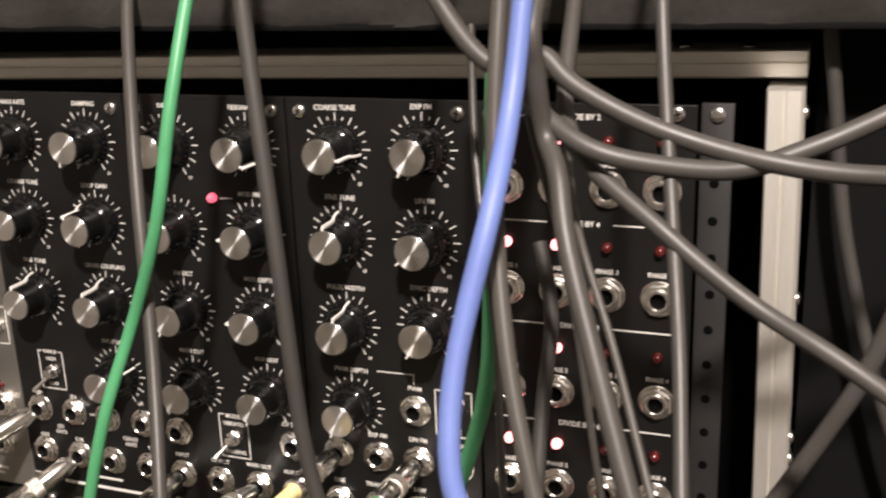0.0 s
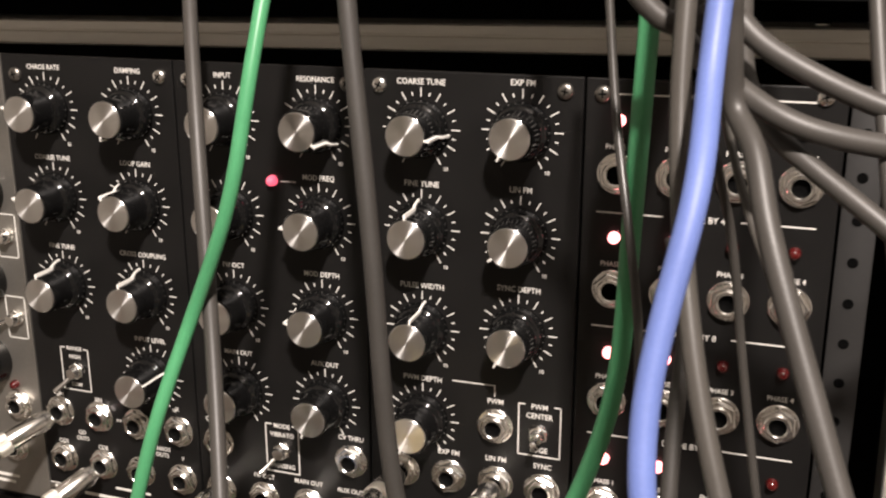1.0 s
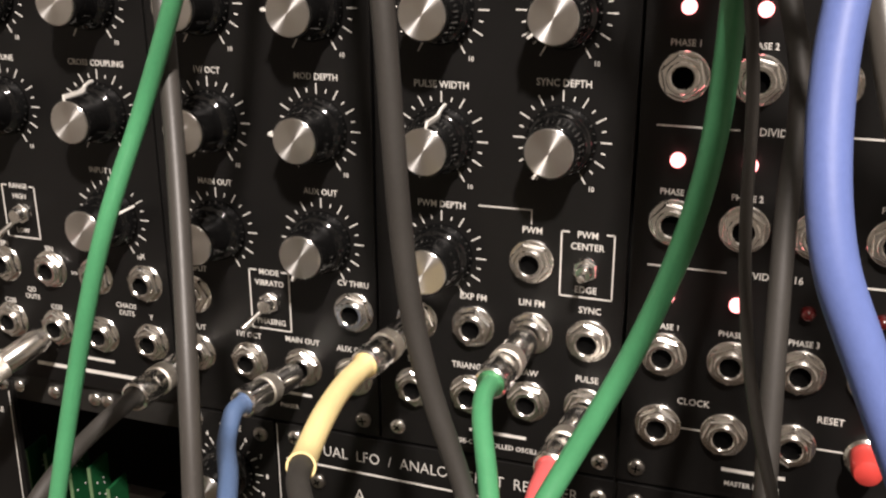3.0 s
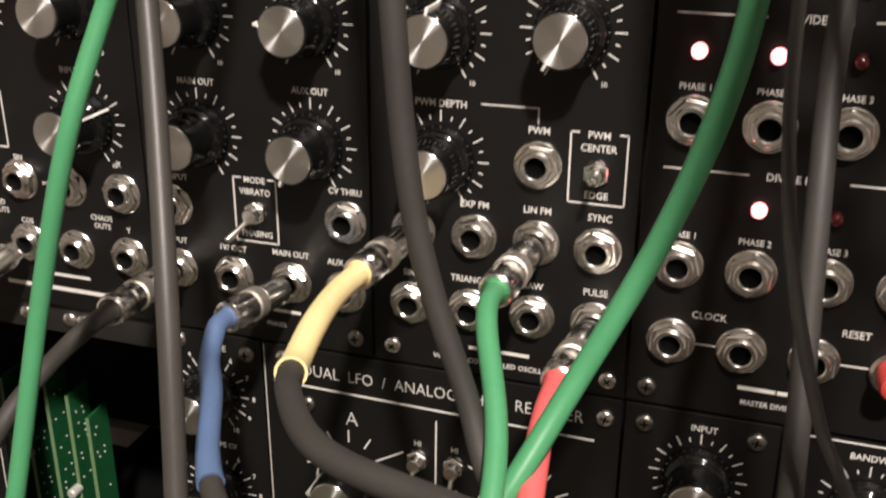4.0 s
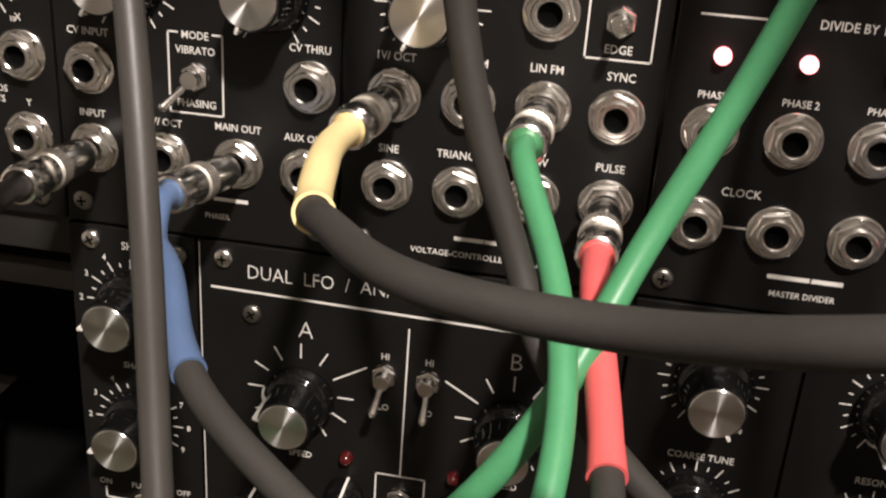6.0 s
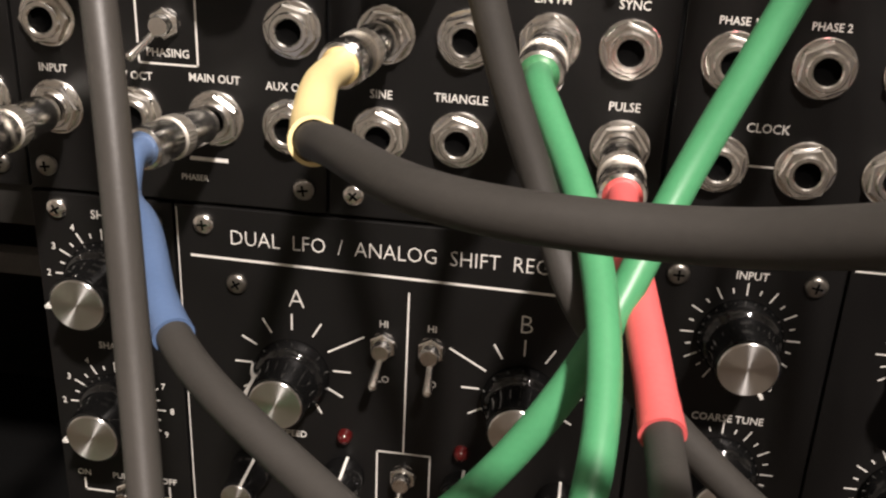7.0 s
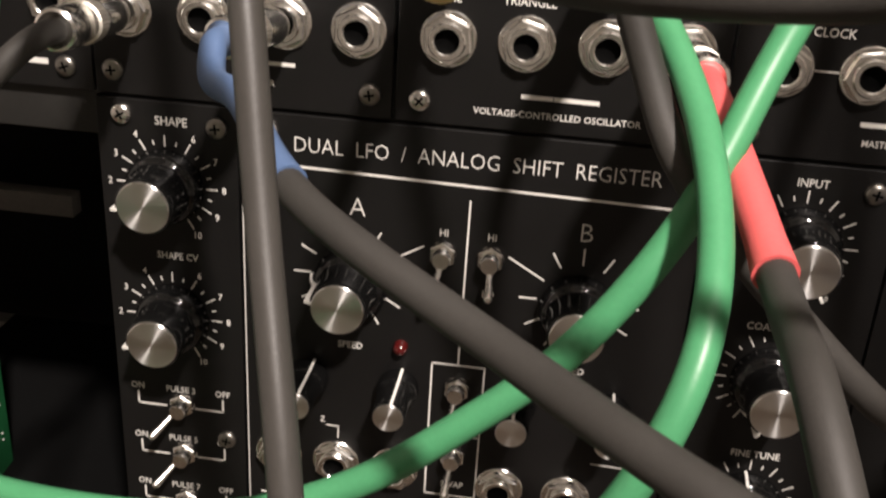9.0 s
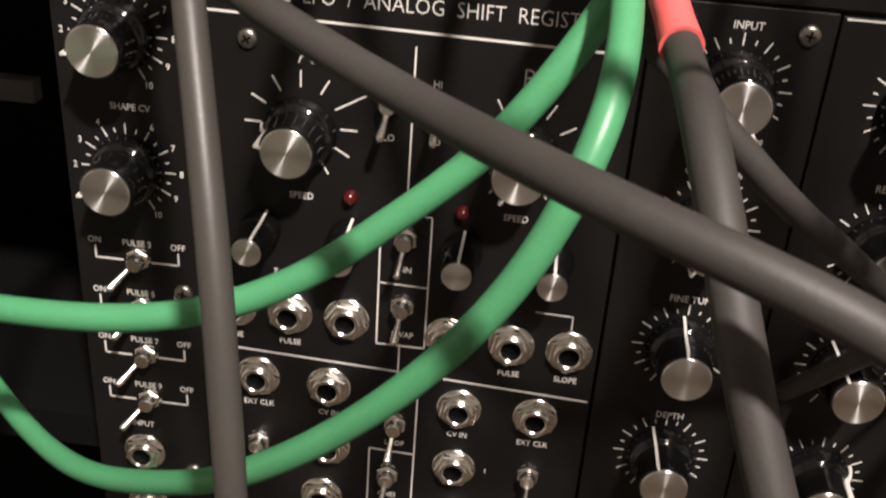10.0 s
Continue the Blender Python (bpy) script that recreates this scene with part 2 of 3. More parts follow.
    bm = bmesh.new()
    lathe(bm, [(0.0, 0.0031), (0.0007, 0.0031), (0.0013, 0.0027), (0.0017, 0.0019), (0.0018, 0.0008)], 24)
    return finish(bm, "screw")


# black cross a hair proud of the head; its recess shade is colour
def cross_mesh():
    bm = bmesh.new()
    box(bm, -0.0015, 0.0015, -0.00188, -0.0010, -0.00032, 0.00032)
    box(bm, -0.00032, 0.00032, -0.00190, -0.0010, -0.0015, 0.0015)
    return finish(bm, "cross_slot", False)


def led_mesh():
    bm = bmesh.new()
    lathe(bm, [(0.0, 0.0023), (0.0016, 0.0022), (0.0027, 0.0018), (0.0033, 0.0010), (0.0035, 0.0003)], 24)
    return finish(bm, "led_lens")


def nut_mesh():
    bm = bmesh.new()
    lathe(bm, [(0.0, 0.0040), (0.0004, 0.0042), (0.0016, 0.0042), (0.0020, 0.0038), (0.0020, 0.0029), (0.0050, 0.0028), (0.0056, 0.0024), (0.0056, 0.0004)], 30,
          hexes=(1, 2, 3))
    return finish(bm, "toggle_switch")


def lever_mesh():
    bm = bmesh.new()
    lathe(bm, [(0.0040, 0.0010), (0.0080, 0.0010), (0.0130, 0.0014), (0.0142, 0.0013), (0.0148, 0.0007)], 16)
    return finish(bm, "lever")


JACK, SOCKET, SCREW, CROSS, LED, NUT, LEVER = jack_mesh(), socket_mesh(), screw_mesh(), cross_mesh(), led_mesh(), nut_mesh(), lever_mesh()
for me, mt in ((JACK, CHROME), (SOCKET, HOLE_SHADE), (CROSS, HOLE_SHADE), (NUT, CHROME), (LEVER, CHROME)):
    me.materials.append(mt)
DULL = SCREW.copy()
SCREW.materials.append(STEEL)
DULL.materials.append(DULLSCREW)
LEDS = {}
for key, mt in (("on", LED_ON), ("dim", LED_DIM), ("off", LED_OFF)):
    LEDS[key] = LED.copy()
    LEDS[key].materials.append(mt)


# ---------------------------------------------------------------- parts of a module (x, z in world metres on the panel plane)
def rel(mod, x, z, y=0.0):
    return (x - mod.location.x, y - mod.location.y, z - mod.location.z)


def knob(mod, x, z, clock, size="big"):
    body, cap, line = KNOBS[size]
    k = put("knob", body, None, mod, m=Matrix.Translation(rel(mod, x, z)) @ pose(0, 0, 0, 0, clock, 0))
    put("cap", cap, None, k, "spun aluminium cap")
    put("pointer", line, None, k, "white pointer line")
    return k


def jack(mod, x, z, turn=None):
    turn = random.uniform(0, 60) if turn is None else turn
    j = put("jack_socket", JACK, None, mod, m=Matrix.Translation(rel(mod, x, z)) @ pose(0, 0, 0, 0, turn, 0))
    put("socket_hole", SOCKET, None, j)
    return j


def screw(mod, x, z, dull=False):
    s = put("screw", DULL if dull else SCREW, None, mod, m=Matrix.Translation(rel(mod, x, z)) @ pose(0, 0, 0, 0, random.uniform(0, 90), 0))
    put("cross_slot", CROSS, None, s)
    return s


def led(mod, x, z, state):
    return put("led_lens", LEDS[state], None, mod, {"on": "lit red lens", "dim": "faintly lit red lens", "off": "unlit red lens"}[state], rel(mod, x, z))


def toggle(mod, x, z, tip_x, tip_z):
    """A bat-handle switch whose lever leans by tip_x, tip_z degrees."""
    t = put("toggle_switch", NUT, None, mod, at=rel(mod, x, z))
    put("lever", LEVER, None, t, m=pose(0, 0, 0, -tip_z, 0, tip_x))
    return t


def print_text(mod, x, z, text, cap=0.0023, align="CENTER", width=None, weight=0.008):
    """White printed lettering, cap metres high, centred at x, z."""
    cu = bpy.data.curves.new("lettering", "FONT")
    cu.body, cu.align_x, cu.size, cu.extrude, cu.resolution_u = text, align, cap / 0.70, 0.00005, 2
    cu.offset = cap * weight
    ob = bpy.data.objects.new("lettering", cu)
    me = bpy.data.meshes.new_from_object(ob)
    bpy.data.objects.remove(ob)
    bpy.data.curves.remove(cu)
    sx = 0.92
    if width and len(me.vertices):
        xs = [v.co.x for v in me.vertices]
        sx = width / (max(xs) - min(xs))
    me.transform(Matrix.Translation((0, 0, -cap / 2)) @ pose(0, 0, 0, 90) @ Matrix.Diagonal((sx, 1, 1, 1)))
    return put("lettering", me, INK, mod, at=rel(mod, x, z, -0.0001))


def print_lines(mod, segments, w=0.0005, name="printed_line"):
    """White printed rules: (x0, z0, x1, z1) each, one object a rule; a frame or a dial is one print."""
    if len(segments) > 1 and name in ("printed_line", "printed_bar"):
        for seg in segments:
            print_lines(mod, [seg], w, name)
        return None
    bm = bmesh.new()
    for x0, z0, x1, z1 in segments:
        a, b = Vector((x0, 0, z0)), Vector((x1, 0, z1))
        t = (b - a).normalized()
        s = Vector((-t.z, 0, t.x)) * w / 2
        a, b = a - t * w / 2, b + t * w / 2
        q = [a - s, b - s, b + s, a + s]
        lo = [bm.verts.new(p) for p in q]
        hi = [bm.verts.new(p + Vector((0, -0.00012, 0))) for p in q]
        bm.faces.new(hi)
        for i in range(4):
            j = (i + 1) % 4
            bm.faces.new((lo[i], lo[j], hi[j], hi[i]))
    return part(name, bm, INK, mod, at=rel(mod, 0, 0), smooth=False)


def print_box(mod, x0, x1, z0, z1, gap=None, w=0.0005):
    segs = [(x0, z0, x1, z0), (x0, z0, x0, z1), (x1, z0, x1, z1)]
    if gap:
        segs += [(x0, z1, x0 + gap, z1), (x1 - gap, z1, x1, z1)]
    else:
        segs += [(x0, z1, x1, z1)]
    return print_lines(mod, segs, w, "printed_frame")


def scale(mod, x, z, r0=0.0126, r1=0.0158, steps=20, sweep_deg=300.0, end="10", w=0.00040, numbers=False):
    """Ticks of a dial, long and short in turn."""
    segs = []
    for i in range(steps + 1):
        a = radians(-sweep_deg / 2 + sweep_deg * i / steps)
        big = i % 2 == 0
        ra, rb = (r0, r1) if big else (r0 + (r1 - r0) * 0.22, r1 - (r1 - r0) * 0.45)
        segs.append((x + ra * math.sin(a), z + ra * math.cos(a), x + rb * math.sin(a), z + rb * math.cos(a)))
    tagged(print_lines(mod, segs, w, "dial_print"), kind="stuff")
    if numbers:
        for n in range(1, 11):
            a = radians(-sweep_deg / 2 + sweep_deg * n / 10)
            if n != 5:
                print_text(mod, x + (r1 + 0.0022) * math.sin(a), z + (r1 + 0.0022) * math.cos(a), str(n), 0.0021)
    elif end:
        a = radians(sweep_deg / 2 - 3)
        print_text(mod, x + (r1 + 0.0026) * math.sin(a), z + (r1 + 0.0026) * math.cos(a), end, 0.0016)


def module(name, x0, x1, z0, z1, label, mat=PANEL):
    mod = thing(name, ((x0 + x1) / 2, 0.0, z0), label, "synthesizer module", "modules in the cabinet")
    bm = bmesh.new()
    box(bm, x0 - mod.location.x, x1 - mod.location.x, 0.0, 0.0025, 0.0, z1 - z0, 0.0003)
    part("front_panel", bm, mat, mod, smooth=False)
    return mod


# ---------------------------------------------------------------- room
def slab(name, x0, x1, y0, y1, z0, z1, mat, kind="structure", label="", category=""):
    bm = bmesh.new()
    box(bm, x0, x1, y0, y1, z0, z1)
    ob = part(name, bm, mat, None, smooth=False)
    return tagged(ob, label, category, kind=kind)


slab("floor", -2.2, 2.4, -3.0, 0.9, -0.1, 0.0, FLOORM)
slab("ceiling", -2.2, 2.4, -3.0, 0.9, 2.7, 2.8, WALL)
slab("wall_north", -2.2, 2.4, 0.9, 1.0, 0.0, 2.7, WALL)
slab("wall_south", -2.2, 2.4, -3.1, -3.0, 0.0, 2.7, WALL)
slab("wall_west", -2.3, -2.2, -3.0, 0.9, 0.0, 2.7, WALL)
slab("wall_east", 2.4, 2.5, -3.0, 0.9, 0.0, 2.7, WALL)

# ---------------------------------------------------------------- cabinet
cab = thing("rack_cabinet", (0.0, 0.1, 0.0), "black vinyl rack cabinet with bare aluminium edging, open at the front", "cabinet")


def cab_part(name, x0, x1, y0, y1, z0, z1, mat, label="", bevel=0.0006):
    bm = bmesh.new()
    box(bm, x0, x1, y0 - 0.1, y1 - 0.1, z0, z1, bevel)
    return part(name, bm, mat, cab, label)


cab_part("back_board", -0.62, 0.60, 0.23, 0.25, 0.0, 1.90, CASE_DARK)
# added board: hides the lit wall, stands in for darkness beyond the edging
cab_part("added_side_board", 0.2235, 0.60, 0.040, 0.060, 0.0, 1.446, CASE_DARK)
cab_part("added_side_board", -0.62, -0.605, 0.0, 0.23, 0.0, 1.446, CASE_DARK)
cab_part("lower_front", -0.605, 0.222, 0.004, 0.02, 0.0, 0.70, VINYL)
# upper case, its vinyl face bulging a little
bm = bmesh.new()
nx, nz = 90, 24
grid = [[bm.verts.new((-0.62 + 1.22 * i / nx, -0.098 - 0.004 * math.sin(math.pi * min(1, k / 6) / 2)
                       + 0.0030 * noise.noise(Vector((i * 0.55, k * 0.9, 3))) + 0.0016 * noise.noise(Vector((i * 1.7, k * 0.8, 9))), 1.4475 + 0.45 * (k / nz) ** 1.6)) for k in range(nz + 1)] for i in range(nx + 1)]
for i in range(nx):
    for k in range(nz):
        bm.faces.new((grid[i][k], grid[i + 1][k], grid[i + 1][k + 1], grid[i][k + 1]))
part("upper_case_face", bm, VINYL, cab, "creased shiny black vinyl")
cab_part("upper_case_floor", -0.62, 0.60, 0.001, 0.23, 1.446, 1.4485, CASE_DARK)


def rail_piece(name, length, mat, m, label):
    """Extruded edging with a step along its face."""
    prof = [(0.024, 0.0), (-0.0035, 0.0), (-0.0045, 0.0008), (-0.0045, 0.0058), (-0.0030, 0.0062), (-0.0030, 0.0068), (-0.0052, 0.0072),
            (-0.0052, 0.0108), (-0.0042, 0.0116), (0.024, 0.0116)]
    bm = bmesh.new()
    ends = [[bm.verts.new((x, y, z)) for y, z in prof] for x in (0, length)]
    n = len(prof)
    for i in range(n):
        j = (i + 1) % n
        bm.faces.new((ends[0][i], ends[0][j], ends[1][j], ends[1][i]))
    bm.faces.new(ends[0])
    bm.faces.new(list(reversed(ends[1])))
    return part(name, bm, mat, cab, label, m=Matrix.Translation((0, -0.066, 0)) @ m, smooth=False)


SLOPE = -0.78
rail_piece("top_edging", 0.8243, ALU, pose(-0.605, 0.0, 1.4131, 0, SLOPE, 0), "bare aluminium edging strip")
bm = bmesh.new()
prof = [(0.0, -0.003), (0.0006, -0.0042), (0.0060, -0.0042), (0.0064, -0.0030), (0.0072, -0.0030), (0.0076, -0.0046), (0.0128, -0.0046),
        (0.0140, -0.0036), (0.0140, 0.024), (0.0, 0.024)]
ends = [[bm.verts.new((x, y, z)) for x, y in prof] for z in (0.0, 0.722)]
for i in range(len(prof)):
    j = (i + 1) % len(prof)
    bm.faces.new((ends[0][i], ends[0][j], ends[1][j], ends[1][i]))
bm.faces.new(ends[0])
bm.faces.new(list(reversed(ends[1])))
part("side_edging", bm, ALUV, cab, "bare aluminium upright edging", m=pose(0.2176, -0.084, 0.70, 0, -1.00, 0), smooth=False)
for x in (0.170, 0.196):
    put("edging_screw", SCREW, None, cab, m=pose(x, -0.058, 1.4353, -90, 0, 0))
for z in (1.412, 1.335, 1.318, 1.272, 1.262, 1.235):
    put("edging_screw", SCREW, None, cab, m=pose(0.2317 + -0.01745 * (z - 0.70), -0.078, z, 0, 0, 90))
# perforated strip beside the modules
strip = bmesh.new()
box(strip, 0.1819, 0.1942, 0.003 - 0.1, 0.0055 - 0.1, 0.70, 1.418, 0.0003)
part("rack_strip", strip, STRIP, cab, "dark perforated mounting strip")
# thin discs on the strip, coloured black for the shade of drilled holes
bm = bmesh.new()
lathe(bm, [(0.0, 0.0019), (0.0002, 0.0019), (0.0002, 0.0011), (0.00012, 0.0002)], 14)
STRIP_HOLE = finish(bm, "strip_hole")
STRIP_HOLE.materials.append(HOLE_SHADE)
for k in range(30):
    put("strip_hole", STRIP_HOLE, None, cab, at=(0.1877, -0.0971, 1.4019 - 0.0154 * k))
put("strip_screw", SCREW, None, cab, at=(0.1882, -0.0970, 1.4137))
# mounting rail between the rows
bm = bmesh.new()
box(bm, -0.60, 0.198, 0.0028 - 0.1, 0.014 - 0.1, 1.1820, 1.2113, 0.0005)
part("mounting_rail", bm, GREYBAR, cab, "dark grey metal mounting rail")
for x in (-0.1667, -0.1484, -0.1281, -0.1216):
    put("rail_screw", SCREW, None, cab, at=(x, 0.0028 - 0.1, 1.1888))
for x0, x1, z, h in ((-0.46, -0.190, 0.983, 0.014), (-0.46, -0.198, 1.064, 0.012), (-0.46, -0.185, 0.915, 0.012)):
    cab_part("inner_bar", x0, x1, 0.195, 0.205, z, z + h, INNER)

# circuit boards in the open bay
for k, (x, y, z1) in enumerate(((-0.2235, 0.072, 1.1145), (-0.2115, 0.072, 1.1150), (-0.1975, 0.072, 1.1155), (-0.1853, 0.072, 1.1115), (-0.1750, 0.072, 1.1010))):
    board = thing("circuit_board", (x, y, 1.02), "upright green circuit board with pale edge and solder points", "circuit board", "circuit boards in the bay")
    bm = bmesh.new()
    box(bm, -0.0008, 0.0008, -0.012, 0.004, -0.02, z1 - 1.02)
    part("board", bm, PCB, board, smooth=False, m=pose(0, 0, 0, 0, 0, 4))
    bm = bmesh.new()
    box(bm, -0.0009, 0.0009, -0.0126, -0.0121, -0.02, z1 - 1.02)
    part("board_edge", bm, PCB_EDGE, board, smooth=False, m=pose(0, 0, 0, 0, 0, 4))
    bm = bmesh.new()
    for i in range(26):
        zz = z1 - 1.02 - 0.008 - 0.0034 * i
        for yy in (-0.008, -0.002):
            if random.random() < 0.35:
                lathe(bm, [(0.0, 0.0006), (0.0005, 0.0003)], 6, m=pose(0.0008, yy + random.uniform(-0.001, 0.001), zz, 0, 0, 90))
                lathe(bm, [(0.0, 0.0006), (0.0005, 0.0003)], 6, m=pose(-0.0008, yy + random.uniform(-0.001, 0.001), zz, 0, 0, -90))
    tagged(part("solder", bm, SOLDER, board, m=pose(0, 0, 0, 0, 0, 4)), kind="stuff")
    bm = bmesh.new()
    lathe(bm, [(0.0, 0.0026), (0.006, 0.0026), (0.0068, 0.0018)], 14, m=pose(0.0, -0.012, 0.062 - 0.008 * k))
    if k in (1, 3):
        part("standoff", bm, SOLDER, board, "white plastic standoff")
    else:
        bm.free()
slab("board_shelf", -0.24, -0.092, 0.03, 0.20, 0.985, 1.0, CASE_DARK, "", "black shelf under the circuit boards", "shelf")
bpy.data.objects["board_shelf"]["kind"] = "structure"

# ---------------------------------------------------------------- upper row of modules
ROW = (1.3942, 1.3539, 1.3124, 1.2717)
TOP, SEAM = 1.4175, 1.1957

# bare metal module at the far left
m0 = module("grey_metal_module", -0.2540, -0.1735, SEAM, TOP, "bare grey metal module with black knobs and switches", GREYPANEL)
for x, z in ((-0.1922, 1.3533), (-0.1964, 1.3099), (-0.1992, 1.2682), (-0.1918, 1.3897)):
    bm = bmesh.new()
    lathe(bm, [(0.0, 0.0118), (0.003, 0.0120), (0.010, 0.0108), (0.014, 0.0092), (0.0160, 0.0060), (0.0165, 0.0006)], 30)
    part("round_knob", bm, KNOB, m0, "domed black knob", at=rel(m0, x, z))
    jack(m0, x - 0.045, z)
for z in (1.3328, 1.2921):
    toggle(m0, -0.1812, z, -62, -18)
    print_box(m0, -0.1868, -0.1758, z - 0.0105, z + 0.0105)
jack(m0, -0.1862, 1.2461)
jack(m0, -0.1913, 1.2223)
led(m0, -0.1869, 1.2566, "off")
screw(m0, -0.1789, 1.4092)
print_lines(m0, [(-0.2284, 1.2052, -0.1926, 1.2051), (-0.2240, 1.2018, -0.1954, 1.2016)], 0.0016, "printed_bar")

# chaos module
m1 = module("chaos_module", -0.1727, -0.0851, SEAM, TOP, "black two-wide module with seven knobs and eight jack sockets")
A, B = -0.1505, -0.1071
for x, z, c, text in ((A, ROW[0], -75, "CHAOS RATE"), (B, ROW[0], -160, "DAMPING"), (A, ROW[1], -75, "COARSE TUNE"),
                      (B, ROW[1], -45, "LOOP GAIN"), (A, ROW[2], -8, "FINE TUNE"), (B, ROW[2], -8, "CROSS COUPLING"), (B, ROW[3], 62, "INPUT LEVEL")):
    knob(m1, x, z, c)
    scale(m1, x, z)
    print_text(m1, x, z + 0.0183, text, 0.0022)
print_box(m1, -0.1577, -0.1424, 1.2588, 1.2802, 0.0022)
toggle(m1, -0.1491, 1.2692, -42, -38)
print_text(m1, -0.1499, 1.2802, "RANGE", 0.0020)
print_text(m1, -0.1499, 1.2760, "HIGH", 0.0020)
print_text(m1, -0.1502, 1.2618, "LOW", 0.0020)
for x, z in ((-0.1612, 1.2466), (-0.1390, 1.2467), (-0.1178, 1.2462), (-0.0952, 1.2460), (-0.1617, 1.2217), (-0.1390, 1.2214), (-0.1178, 1.2212), (-0.0949, 1.2211)):
    jack(m1, x, z)
for x, z, text in ((-0.1612, 1.2553, "-SIN"), (-0.1390, 1.2553, "SIN"), (-0.1502, 1.2366, "QD"), (-0.1502, 1.2334, "OUTS"), (-0.1617, 1.2304, "COS"), (-0.1390, 1.2302, "COS"),
                   (-0.0954, 1.2570, "X"), (-0.1055, 1.2352, "CHAOS"), (-0.1055, 1.2320, "OUTS"), (-0.0943, 1.2317, "Y"), (-0.1282, 1.2461, ">>")):
    print_text(m1, x, z, text, 0.0021)
print_lines(m1, [(-0.1333, 1.2093, -0.1147, 1.2092)], 0.0012, "printed_bar")
print_lines(m1, [(-0.1518, 1.2034, -0.0990, 1.2032)], 0.0016, "printed_bar")
print_lines(m1, [(-0.1727, 1.2060, -0.1544, 1.2059)], 0.0005)
for x, z, d in ((-0.0912, 1.4105, False), (-0.1656, 1.4087, True), (-0.1700, 1.2028, True), (-0.0929, 1.2024, True)):
    screw(m1, x, z, d)

# phaser module
m2 = module("phaser_module", -0.0843, 0.0012, SEAM, TOP, "black two-wide module with eight knobs and a mode switch")
A, B = -0.0612, -0.0190
for x, z, c, text in ((A, ROW[0], -150, "INPUT"), (B, ROW[0], 128, "RESONANCE"), (A, ROW[1], -150, ""), (B, ROW[1], -86, "MOD FREQ"),
                      (A, ROW[2], -150, "1V/ OCT"), (B, ROW[2], -80, "MOD DEPTH"), (A, ROW[3], -150, "MAIN OUT"), (B, ROW[3], -158, "AUX OUT")):
    knob(m2, x, z, c)
    scale(m2, x, z, end="" if z == ROW[3] else "10")
    if text:
        print_text(m2, x, z + 0.0183, text, 0.0022)
led(m2, -0.0400, 1.3697, "dim")
print_lines(m2, [(-0.0362, 1.3695, -0.0296, 1.3697)], 0.0004)
print_box(m2, -0.0495, -0.0333, 1.2341, 1.2575, 0.0028)
toggle(m2, -0.0415, 1.2452, -28, -30)
for z, text in ((1.2570, "MODE"), (1.2527, "VIBRATO"), (1.2372, "PHASING")):
    print_text(m2, -0.0414, z, text, 0.0022)
for x, z, text in ((-0.0740, 1.2443, "CV INPUT"), (-0.0076, 1.2458, "CV THRU"), (-0.0741, 1.2200, "INPUT"), (-0.0516, 1.2197, "1V/ OCT"), (-0.0290, 1.2204, "MAIN OUT"), (-0.0085, 1.2197, "AUX OUT")):
    jack(m2, x, z)
    print_text(m2, x, z + 0.0108, text, 0.0022)
print_lines(m2, [(-0.0364, 1.2085, -0.0267, 1.2084)], 0.0011, "printed_bar")
print_text(m2, -0.0359, 1.2029, "PHASER", 0.0017)
for x, z, d in ((-0.0777, 1.4101, False), (-0.0050, 1.4113, True), (-0.0050, 1.2023, True), (-0.0790, 1.2027, True)):
    screw(m2, x, z, d)

# oscillator module
m3 = module("oscillator_module", 0.0022, 0.0896, SEAM, TOP, "black two-wide oscillator module with seven knobs and eight jack sockets")
A, B = 0.0260, 0.0666
for x, z, c, text in ((A, ROW[0] + 0.0010, 100, "COARSE TUNE"), (B, ROW[0] + 0.0022, -150, "EXP FM"), (A, ROW[1] + 0.0010, -4, "FINE TUNE"), (B, ROW[1] + 0.0015, -128, "LIN FM"),
                      (A, ROW[2], 8, "PULSE WIDTH"), (B, ROW[2] + 0.0028, -150, "SYNC DEPTH"), (A, ROW[3], -155, "PWM DEPTH")):
    knob(m3, x, z, c)
    scale(m3, x, z, end="" if z == ROW[3] else "10")
    print_text(m3, x, z + 0.0183, text, 0.0023)
print_lines(m3, [(0.0394, 1.2907, 0.0574, 1.2909), (0.0574, 1.2909, 0.0574, 1.2863)], 0.0004)
print_box(m3, 0.0677, 0.0852, 1.2622, 1.2848, 0.0024)
for z, text in ((1.2842, "PWM"), (1.2801, "CENTER"), (1.2650, "EDGE")):
    print_text(m3, 0.0764, z, text, 0.0023)
toggle(m3, 0.0762, 1.2724, 4, 6)
for x, z, text in ((0.0578, 1.2730, "PWM"), (0.0168, 1.2462, "1V/ OCT"), (0.0376, 1.2466, "EXP FM"), (0.0583, 1.2470, "LIN FM"), (0.0782, 1.2468, "SYNC"),
                   (0.0159, 1.2196, "SINE"), (0.0368, 1.2200, "TRIANGLE"), (0.0580, 1.2207, "SAW"), (0.0784, 1.2213, "PULSE")):
    jack(m3, x, z)
    print_text(m3, x, z + 0.0110, text, 0.0023)
print_lines(m3, [(0.0371, 1.2056, 0.0446, 1.2056), (0.0460, 1.2056, 0.0570, 1.2055)], 0.0012, "printed_bar")
print_text(m3, 0.0465, 1.2007, "VOLTAGE-CONTROLLED OSCILLATOR", 0.0018, width=0.0455)
for x, z, d in ((0.0088, 1.4115, False), (0.0828, 1.4122, True), (0.0089, 1.2020, False), (0.0843, 1.2015, False)):
    screw(m3, x, z, d)

